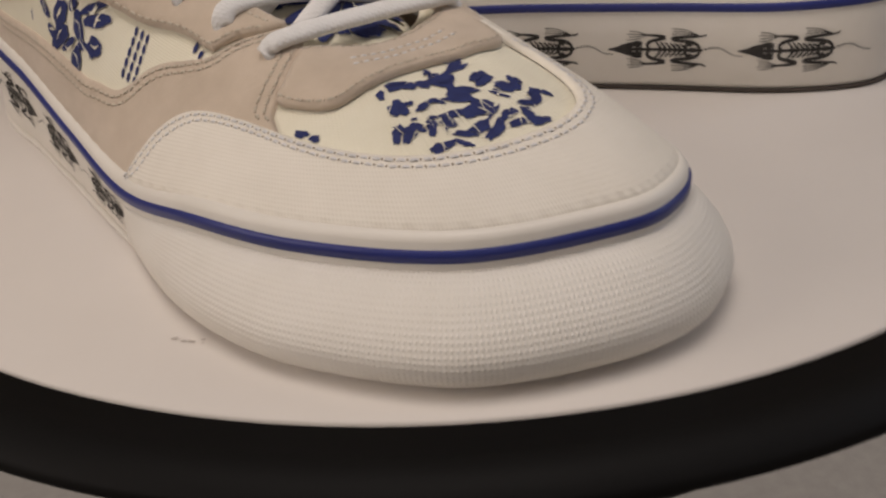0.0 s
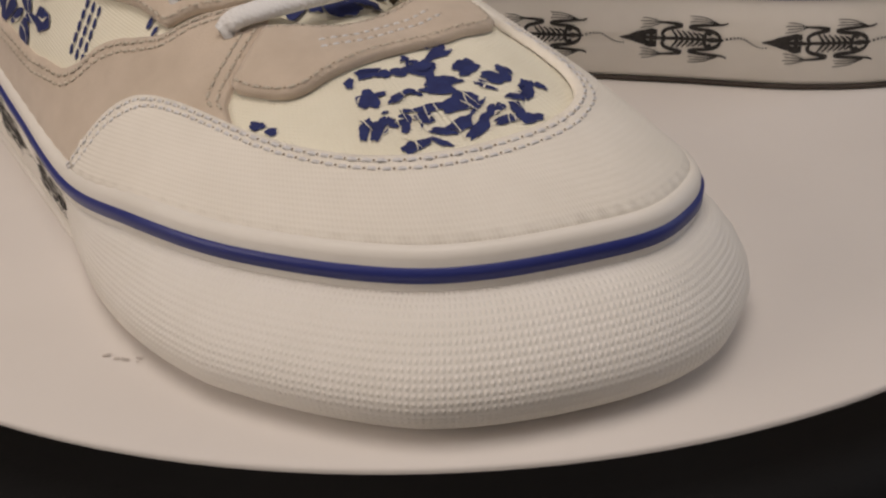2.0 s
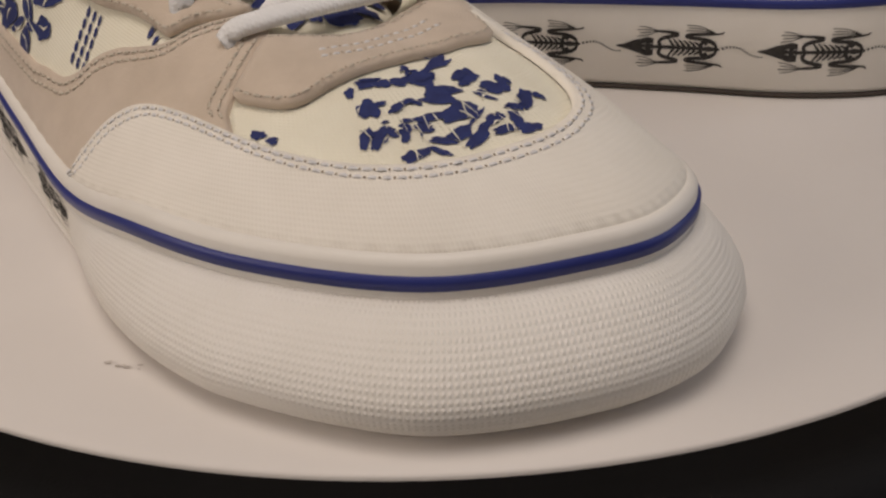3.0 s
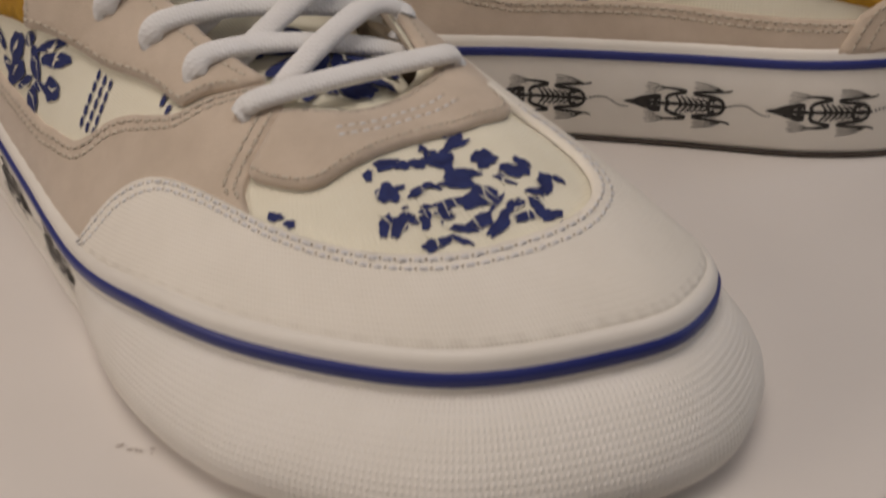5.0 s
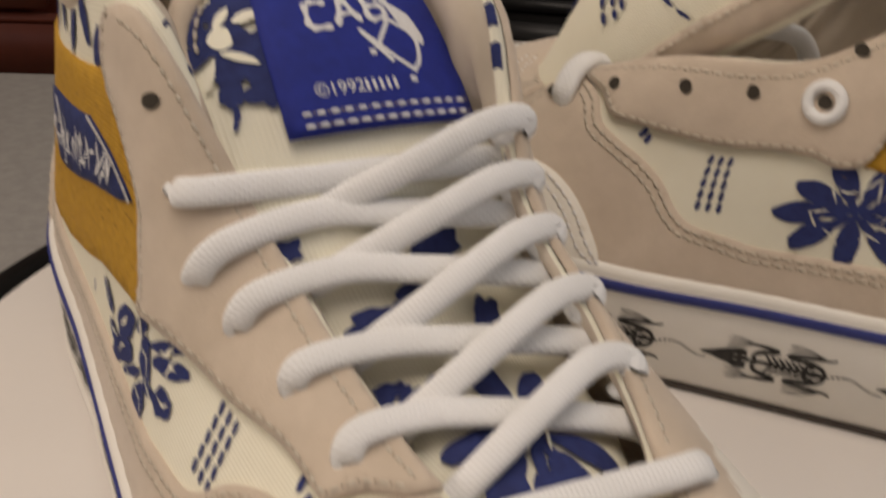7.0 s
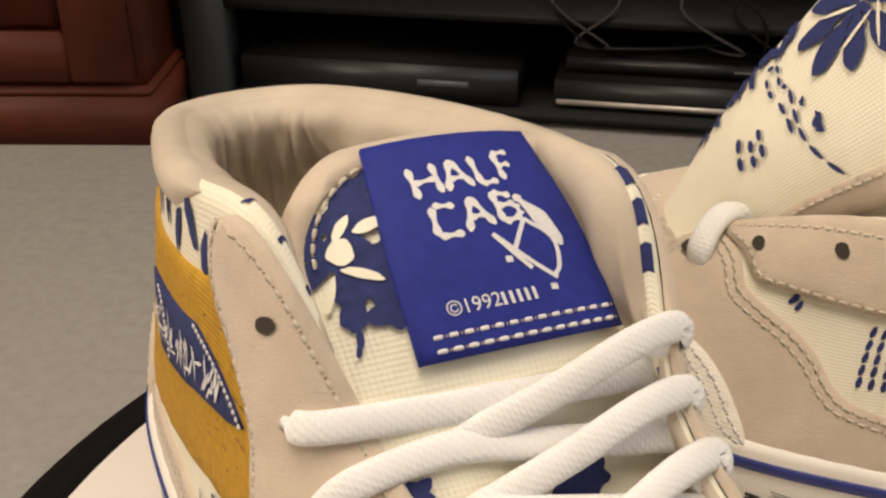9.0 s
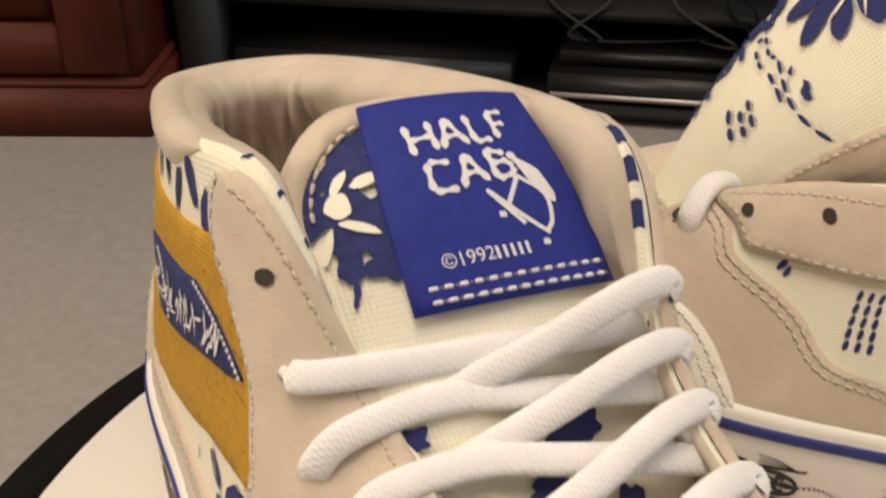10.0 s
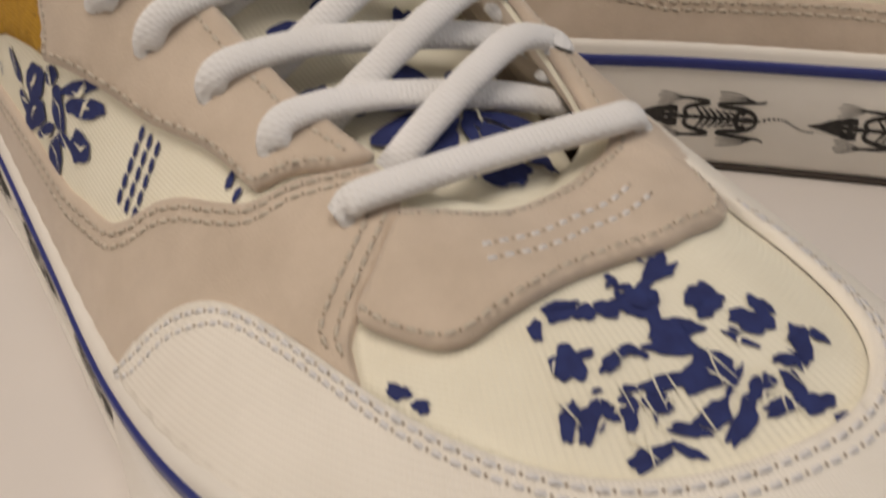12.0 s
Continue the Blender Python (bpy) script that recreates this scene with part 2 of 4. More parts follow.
def patch(bm, outline, base, thick, step=0.0035, place=None, size=(0.040, 0.065)):
    """A panel cut to an outline in (u, v), lying on the surface, with its own thickness and edge."""
    place = place or upper
    o = np.array(outline) * size
    d = np.linalg.norm(np.diff(np.vstack([o, o[:1]]), axis=0), axis=1)
    pts = []
    for a, b, l in zip(o, np.roll(o, -1, 0), d):
        k = max(1, int(l / step))
        pts += [a + (b - a) * i / k for i in range(k)]
    n = len(pts)
    lo, hi = o.min(0), o.max(0)
    for i, x in enumerate(np.arange(lo[0] + step / 2, hi[0], step)):
        for y in np.arange(lo[1] + step / 2 * (1 + i % 2), hi[1], step):
            pts.append((x, y))
    vs, _, faces, orig, _, _ = delaunay_2d_cdt([Vector(p) for p in pts], [(i, (i + 1) % n) for i in range(n)], [list(range(n))], 2, 1e-6)
    used = sorted({i for f in faces for i in f})
    flat = np.array([vs[i][:] for i in used])
    edge = {}
    for f in faces:
        for a, b in zip(f, list(f[1:]) + [f[0]]):
            edge[frozenset((a, b))] = edge.get(frozenset((a, b)), 0) + 1
    rim = [tuple(e) for e, c in edge.items() if c == 1]
    border = {i for e in rim for i in e}
    q = flat / size
    high = np.array([base + thick * (0.72 if i in border else 1.0) for i in used])
    top = place(q[:, 0], q[:, 1], high)
    lay = bm.loops.layers.uv.verify()
    vert = {i: bm.verts.new(p) for i, p in zip(used, top)}
    flat_of = {i: f for i, f in zip(used, flat)}
    for f in faces:
        try:
            face = bm.faces.new([vert[i] for i in f])
        except ValueError:
            continue
        for loop, i in zip(face.loops, f):
            loop[lay].uv = flat_of[i]
    if thick > 0.0004:
        ids = sorted(border)
        qb = np.array([flat_of[i] for i in ids]) / size
        low = {i: bm.verts.new(p) for i, p in zip(ids, place(qb[:, 0], qb[:, 1], np.full(len(ids), base - 0.0006)))}
        for a, b in rim:
            bm.faces.new((vert[a], vert[b], low[b], low[a]))
    return bm


def blot(bm, u, v, a, b, angle=0.0, wobble=0.18, out=0.00045, place=None, seed=0, n=22):
    """One printed spot, a by b metres, with an uneven outline."""
    place = place or upper
    e = 1e-3
    pu, pv = (place(u + e, v) - place(u - e, v)) / (2 * e), (place(u, v + e) - place(u, v - e)) / (2 * e)
    e1 = pu / np.linalg.norm(pu)
    e2 = pv - e1 * (pv @ e1)
    e2 /= np.linalg.norm(e2)
    j = np.linalg.pinv(np.stack([pu, pv], 1))
    rnd = random.Random(seed * 7 + int(u * 131) + int(v * 977))
    p1, p2, p3 = (rnd.uniform(0, 6.3) for _ in range(3))
    ang, rings = radians(angle), []
    for k in (0.45, 1.0):
        th = np.linspace(0, 2 * math.pi, n, endpoint=False)
        r = k * (1 + wobble * (np.sin(3 * th + p1) * 0.6 + np.sin(5 * th + p2) * 0.5 + np.sin(8 * th + p3) * 0.35))
        x, y = a / 2 * r * np.cos(th), b / 2 * r * np.sin(th)
        x, y = x * math.cos(ang) - y * math.sin(ang), x * math.sin(ang) + y * math.cos(ang)
        d = (j @ (np.outer(e1, x) + np.outer(e2, y))).T
        rings.append([bm.verts.new(p) for p in place(u + d[:, 0], np.clip(v + d[:, 1], 0.005, 0.997), np.full(n, out))])
    bm.faces.new(rings[0])
    for i in range(n):
        bm.faces.new((rings[0][i], rings[0][(i + 1) % n], rings[1][(i + 1) % n], rings[1][i]))


def ribbon(bm, line, width, place, out=0.0004):
    """A painted stroke of varying width along a line in a surface's own metres."""
    p = np.array(line, float)
    d = np.gradient(p, axis=0)
    d /= np.linalg.norm(d, axis=1, keepdims=True) + 1e-9
    w = np.broadcast_to(np.asarray(width, float), (len(p),))[:, None] / 2
    n = np.stack([-d[:, 1], d[:, 0]], 1) * w
    a, b = place(p + n, out), place(p - n, out)
    va, vb = [bm.verts.new(q) for q in a], [bm.verts.new(q) for q in b]
    for i in range(len(p) - 1):
        bm.faces.new((va[i], va[i + 1], vb[i + 1], vb[i]))


def stitch_row(shoe, line, out, place=None, pitch=0.0027, mat=None, name="stitching"):
    """A row of thread stitches along a line on the surface, and flat discs coloured dark like shaded needle holes
    between them.
    """
    place = place or upper
    q = smooth_line(line, 10)
    p = place(q[:, 0], q[:, 1], np.full(len(q), out))
    s = np.concatenate([[0], np.cumsum(np.linalg.norm(np.diff(p, axis=0), axis=1))])
    at = np.arange(pitch / 2, s[-1], pitch)
    u, v = np.interp(at, s, q[:, 0]), np.interp(at, s, q[:, 1])
    mid, over = place(u, v, np.full(len(at), out)), place(u, v, np.full(len(at), out + 0.001))
    ahead = np.stack([np.interp(at + 0.0003, s, p[:, k]) - np.interp(at - 0.0003, s, p[:, k]) for k in range(3)], 1)
    bm, holes = bmesh.new(), bmesh.new()
    for c, o, d in zip(mid, over, ahead):
        n = Vector(o - c).normalized()
        t = Vector(d).normalized()
        b = n.cross(t)
        c = Vector(c)
        l, w, h = pitch * 0.34, 0.00038, 0.00036
        ring_a = [c - t * l * k + b * w * y + n * (h * z - 0.0001) for k, y, z in ((1, 0.6, 0), (1, -0.6, 0), (0.5, -1, 0.7), (0.5, 1, 0.7))]
        ring_b = [c + t * l * k + b * w * y + n * (h * z - 0.0001) for k, y, z in ((1, 0.6, 0), (1, -0.6, 0), (0.5, -1, 0.7), (0.5, 1, 0.7))]
        va, vb = [bm.verts.new(x) for x in ring_a], [bm.verts.new(x) for x in ring_b]
        bm.faces.new((va[3], va[2], vb[2], vb[3]))
        bm.faces.new((va[0], va[1], va[2], va[3]))
        bm.faces.new((vb[1], vb[0], vb[3], vb[2]))
        bm.faces.new((va[1], vb[1], vb[2], va[2]))
        bm.faces.new((vb[0], va[0], va[3], vb[3]))
        m = c + t * pitch * 0.5 + n * 0.00012
        r = 0.0003
        holes.faces.new([holes.verts.new(m + t * r * 0.8 * math.cos(k) + b * r * math.sin(k)) for k in (0, 1.05, 2.1, 3.14, 4.19, 5.24)])
    tagged(part(name, bm, mat or THREAD, shoe), kind="stuff")
    tagged(part("needle_hole_shade", holes, HOLE, shoe), kind="stuff")


def band(bm, u0, u1, profile, n=140):
    """A strip round the sole between knots u0 and u1; profile gives (out, z) from below upwards, as numbers or functions of u."""
    closed = (u1 - u0) >= KNOTS - 1e-6
    us = np.linspace(u0, u1, n, endpoint=not closed)
    rows = []
    for out, z in profile:
        e = sole_edge(us, out(us) if callable(out) else out)
        rows.append(np.column_stack([e, z(us) if callable(z) else np.full(n, z)]))
    g = sheet(bm, rows, closed)
    if not closed:
        bm.faces.new([r[0] for r in g])
        bm.faces.new([r[-1] for r in g][::-1])
    return g


def sweep(bm, line, wide, thick, up, n=12):
    """A flat cord along a line; up is the way its flat side faces."""
    p = np.array(line, float)
    d = np.gradient(p, axis=0)
    d /= np.linalg.norm(d, axis=1, keepdims=True)
    up = np.broadcast_to(np.array(up, float), p.shape)
    side = np.cross(d, up)
    side /= np.linalg.norm(side, axis=1, keepdims=True)
    nrm = np.cross(side, d)
    rows = []
    for k in range(n):
        th = 2 * math.pi * k / n
        c, s = math.cos(th), math.sin(th)
        rows.append(p + side * wide / 2 * math.copysign(abs(c) ** 0.8, c) + nrm * thick / 2 * math.copysign(abs(s) ** 0.8, s))
    rows = [np.array([r[i] for r in rows]) for i in range(len(p))]
    g = sheet(bm, rows, True)
    bm.faces.new(g[0][::-1])
    bm.faces.new(g[-1])


# Outlines of the panels on the outer side, in the surface's own coordinates.
MUDGUARD = [(4.98, 0.0), (5.15, 0.11), (5.45, 0.25), (5.75, 0.34), (6.05, 0.38), (6.38, 0.385), (6.7, 0.365), (7.05, 0.325), (7.4, 0.29), (7.8, 0.266), (8.2, 0.262), (8.6, 0.268), (9.05, 0.282), (9.5, 0.298), (10.0, 0.315), (10.35, 0.345), (10.65, 0.41), (10.85, 0.52), (10.95, 0.64), (11.2, 0.74), (11.9, 0.72), (12.6, 0.5), (13.2, 0.2), (13.4, 0.0)]
STRAP = [(7.05, 0.82), (6.9, 0.63), (6.82, 0.505), (7.02, 0.488), (7.3, 0.49), (7.48, 0.52), (7.78, 0.6), (8.3, 0.685), (8.95, 0.71), (9.85, 0.70), (10.52, 0.665), (10.82, 0.66), (11.05, 0.70), (11.25, 0.77), (11.0, 0.92), (10.28, 0.945), (9.5, 0.95), (8.78, 0.94), (7.95, 0.915), (7.45, 0.9), (7.12, 0.86)]
WINDOW_EDGE = [(6.84, 0.975), (6.55, 0.865), (6.28, 0.765), (6.05, 0.66), (5.9, 0.61), (5.65, 0.56), (5.43, 0.52), (5.18, 0.45), (4.93, 0.345), (4.73, 0.28), (4.45, 0.238), (4.23, 0.208), (3.82, 0.2), (3.28, 0.195), (2.6, 0.165), (2.0, 0.16), (1.2, 0.16)]
STAY_EDGE = [(6.6, 0.885), (6.28, 0.785), (6.06, 0.69), (5.98, 0.665), (5.72, 0.675), (5.48, 0.66), (5.15, 0.613), (4.88, 0.58), (4.65, 0.543), (4.32, 0.48), (4.1, 0.44), (4.1, 0.5), (4.06, 0.58), (4.02, 0.66), (3.8, 0.75), (3.57, 0.845), (3.54, 0.92), (3.58, 0.965)]
MUSTARD_EDGE = [(4.14, 0.44), (3.45, 0.38), (2.68, 0.245), (2.0, 0.18), (1.2, 0.165), (1.2, 0.79), (2.0, 0.80), (2.9, 0.825), (3.62, 0.845), (3.85, 0.76), (4.08, 0.67), (4.14, 0.55)]
LABEL_EDGE = [(3.32, 0.722), (3.62, 0.685), (3.945, 0.633), (3.78, 0.603), (3.3, 0.56), (2.74, 0.487), (2.5, 0.47), (2.1, 0.64), (2.4, 0.672)]
HOLES_OUTER = [(6.72, 0.78), (6.12, 0.81), (5.58, 0.81), (5.02, 0.76), (4.62, 0.71), (4.40, 0.80)]
HOLES_INNER = [(11.22, 0.85), (11.8, 0.93), (12.3, 0.95), (12.74, 0.955), (13.08, 0.955), (13.36, 0.955)]
HOLES_OPEN = [(6.72, 0.78), (6.25, 0.83), (5.71, 0.855), (5.21, 0.875), (4.47, 0.79), (4.45, 0.965)]
# (u, v, length, width, turn) of the printed spots
VAMP_PRINT = [(7.91, 0.569, 3.1, 1.6, 100), (8.15, 0.621, 4.4, 3.1, 31), (8.31, 0.612, 3, 2.5, 11), (8.51, 0.613, 3.9, 2.9, 2), (8.77, 0.611, 4.8, 5.6, 150), (9.21, 0.679, 7.2, 2.1, 39), (9.24, 0.663, 4.6, 1.8, 9), (8.7, 0.676, 2.9, 1.1, 94),
              (8.75, 0.652, 2.3, 1.4, 150), (9.35, 0.583, 4.6, 4, 137), (9.23, 0.557, 2.4, 3.2, 115), (8.82, 0.536, 6.4, 3.5, 169), (8.72, 0.502, 6.2, 3, 160), (9.55, 0.502, 5.4, 3.6, 134), (9.81, 0.516, 3.6, 2.3, 86)]
VAMP_PRINT_MID = [(9.24, 0.479, 4.6, 0.9, 128), (9.78, 0.426, 5.9, 2.5, 49), (10.02, 0.414, 2.7, 1.7, 96), (9.52, 0.413, 4.8, 1.7, 160), (8.02, 0.492, 3.8, 4.9, 20), (8.15, 0.514, 2.3, 1.3, 16), (8.3, 0.497, 4.6, 1.5, 40), (8.46, 0.509, 3.4, 1.3, 138),
                  (8.8, 0.439, 7.4, 4.8, 16), (8.51, 0.436, 6.2, 2.1, 10), (8.23, 0.392, 4.9, 2, 90), (8.3, 0.434, 2.4, 1, 173), (8.4, 0.4, 3.4, 2.3, 150), (7.89, 0.371, 4.8, 1.9, 85), (8, 0.374, 5.4, 2.2, 77)]
VAMP_PRINT_LOW = [(8.12, 0.394, 3, 1.7, 124), (8.11, 0.434, 1.3, 0.7, 23), (8.47, 0.344, 4.4, 1.7, 160), (8.65, 0.361, 4.8, 2.9, 26), (8.79, 0.343, 7.6, 2.3, 46), (8.91, 0.41, 5.4, 0.9, 41), (9.05, 0.389, 4.3, 2.3, 26), (9.3, 0.372, 4.7, 2.1, 87),
                  (9.08, 0.347, 4.8, 2, 7), (9.35, 0.333, 4.4, 2.4, 175), (8.22, 0.306, 5.3, 2.3, 21), (8.41, 0.309, 3.9, 1.2, 144), (9.44, 0.298, 2.4, 1.3, 6), (7.04, 0.371, 3.3, 1.8, 179), (7.16, 0.354, 2.4, 1.6, 166)]
# The same panels on the unlaced shoe, outlined to fit the camera's view.
STAY_OPEN = [(6.6, 0.885), (6.28, 0.785), (5.97, 0.67), (5.72, 0.655), (5.18, 0.649), (4.75, 0.63), (4.33, 0.585), (4.08, 0.535), (3.92, 0.545), (3.87, 0.6), (3.82, 0.7), (3.76, 0.8), (3.62, 0.9), (3.58, 0.965)]
MUSTARD_OPEN = [(3.97, 0.55), (3.42, 0.482), (3.12, 0.372), (2.6, 0.315), (2.16, 0.271), (1.2, 0.165), (1.2, 0.79), (2.0, 0.80), (2.9, 0.825), (3.62, 0.845), (3.78, 0.76), (3.87, 0.67), (3.95, 0.6)]
LABEL_OPEN = [(2.9, 0.72), (3.45, 0.60), (2.75, 0.509), (2.25, 0.45), (2.1, 0.56), (2.35, 0.68)]
LEAF_PRINT = [(3.85, 0.338, 11.73, 7.48, 44), (4.09, 0.404, 3.91, 5.17, 145), (4.4, 0.466, 12.65, 2.75, 52), (4.45, 0.438, 12.075, 4.07, 40), (4.16, 0.349, 10.35, 5.17, 133), (3.81, 0.26, 14.95, 6.16, 37), (3.97, 0.259, 11.155, 2.64, 39), (4.09, 0.231, 7.015, 8.03, 179), (4.4, 0.338, 7.245, 6.27, 19), (4.24, 0.304, 7.935, 2.64, 19), (3.55, 0.32, 9, 3.4, 150), (3.66, 0.255, 8, 3.6, 170)]
SMALL_PRINT = [(5.78, 0.645, 3.6, 1.6, 120), (5.85, 0.625, 3, 1.4, 110), (3.25, 0.26, 3.5, 0.9, 100), (1.6, 0.9, 9, 4, 70), (2.0, 0.93, 10, 3, 110), (2.3, 0.89, 9, 4.5, 60), (2.65, 0.93, 11, 4, 100), (2.95, 0.89, 11, 3.4, 70), (3.2, 0.93, 11, 4, 110), (3.4, 0.88, 9, 3.5, 80)]


def motif(bm, place, nose):
    """A printed rat skeleton on the foxing: wedge skull with pale spots, barred spine, bent limbs ending in fans,
    dotted tail.
    """
    at = lambda pts: np.array(pts, float) * (0.000163, 0.000128) + np.array([nose, 0])
    stroke = lambda pts, w, n=4: ribbon(bm, smooth_line(at(pts), n), w / 1000, place)
    taper = lambda pts, knots, widths: ribbon(bm, smooth_line(at(pts), 5), np.interp(np.linspace(0, 1, 5 * (len(pts) - 1) + 1), knots, np.array(widths) / 1000), place)
    taper([(0, 0), (16, 0), (30, 1), (44, 1)], [0, 0.35, 0.7, 1], [0.3, 1.6, 3.4, 4.6])
    for y in (-9, 1, 11):
        taper([(43, y), (54, y * 1.15), (68, y * 1.25)], [0, 0.5, 1], [1.5, 1.0, 1.5])
    taper([(58, -14), (58, 0), (58, 14)], [0, 0.5, 1], [0.9, 1.6, 0.9])
    stroke([(66, 0), (110, 0.6), (160, 0)], 1.0)
    for s in (1, -1):
        taper([(46, 13 * s), (56, 17 * s), (68, 19 * s)], [0, 0.6, 1], [1.4, 1.4, 0.4])
        taper([(82, 2 * s), (78, 12 * s), (86, 22 * s), (112, 31 * s), (98, 36 * s), (76, 38 * s)], [0, 0.4, 0.65, 1], [0.9, 1.15, 1.15, 0.6])
        for k in range(4):
            stroke([(78, 38 * s), (58, (46 - 6 * k) * s), (42 - 4 * (k % 2), (48 - 8 * k) * s)], 0.24)
        for k in range(6):
            x = 101 + 9.6 * k
            taper([(x + 5, 1 * s), (x + 1, 9 * s), (x - 7, (22 - 1.4 * k) * s)], [0, 0.5, 1], [0.8, 0.75, 0.4])
        taper([(160, 10 * s), (164, 21 * s), (134, 25 * s), (128, 30 * s), (152, 33 * s), (186, 37 * s), (194, 42 * s)], [0, 0.3, 0.6, 1], [1.2, 1.1, 0.8, 0.4])
        for k in range(4):
            stroke([(178, 39 * s), (152, (52 - 5 * k) * s), (126 + 3 * (k % 2), (55 - 7 * k) * s)], 0.24)
        taper([(154, 2 * s), (156, 14 * s), (167, 19 * s), (178, 12 * s), (182, 1 * s)], [0, 0.5, 1], [0.9, 1.3, 0.8])
    taper([(156, 0), (168, 0), (184, 0)], [0, 0.5, 1], [0.9, 1.7, 0.7])
    tail = smooth_line(at([(184, 0), (205, 7), (222, 6), (236, -4), (250, -12), (266, -13)]), 6)
    for k in range(0, len(tail) - 2, 2):
        ribbon(bm, tail[k:k + 2], 0.00075 * (1 - 0.4 * k / len(tail)), place)


def leaf(bm, u, v, size, turn=0.0, lobes=9, place=None, squash=0.75, out=0.0004):
    """A printed leaf: lobes like petals round a centre, size metres to their tips."""
    place = place or upper
    e = 1e-3
    pu, pv = (place(u + e, v) - place(u - e, v)) / (2 * e), (place(u, v + e) - place(u, v - e)) / (2 * e)
    e1 = pu / np.linalg.norm(pu)
    e2 = pv - e1 * (pv @ e1)
    e2 /= np.linalg.norm(e2)
    j = np.linalg.pinv(np.stack([pu, pv], 1))
    for k in range(lobes):
        a = radians(turn + 360 * (k + 0.5) / lobes)
        for near, far, wide in ((0.08, 0.5, 0.12), (0.36, 1.0, 0.31)):
            m = (near + far) / 2 * size * (1.08 if k % 3 else 0.9)
            x, y = m * math.cos(a), m * squash * math.sin(a)
            d = j @ (e1 * x + e2 * y)
            blot(bm, u + d[0], v + d[1], (far - near) * size * 1.05, wide * size, math.degrees(math.atan2(y, x)), 0.07, out, place, k, 20)


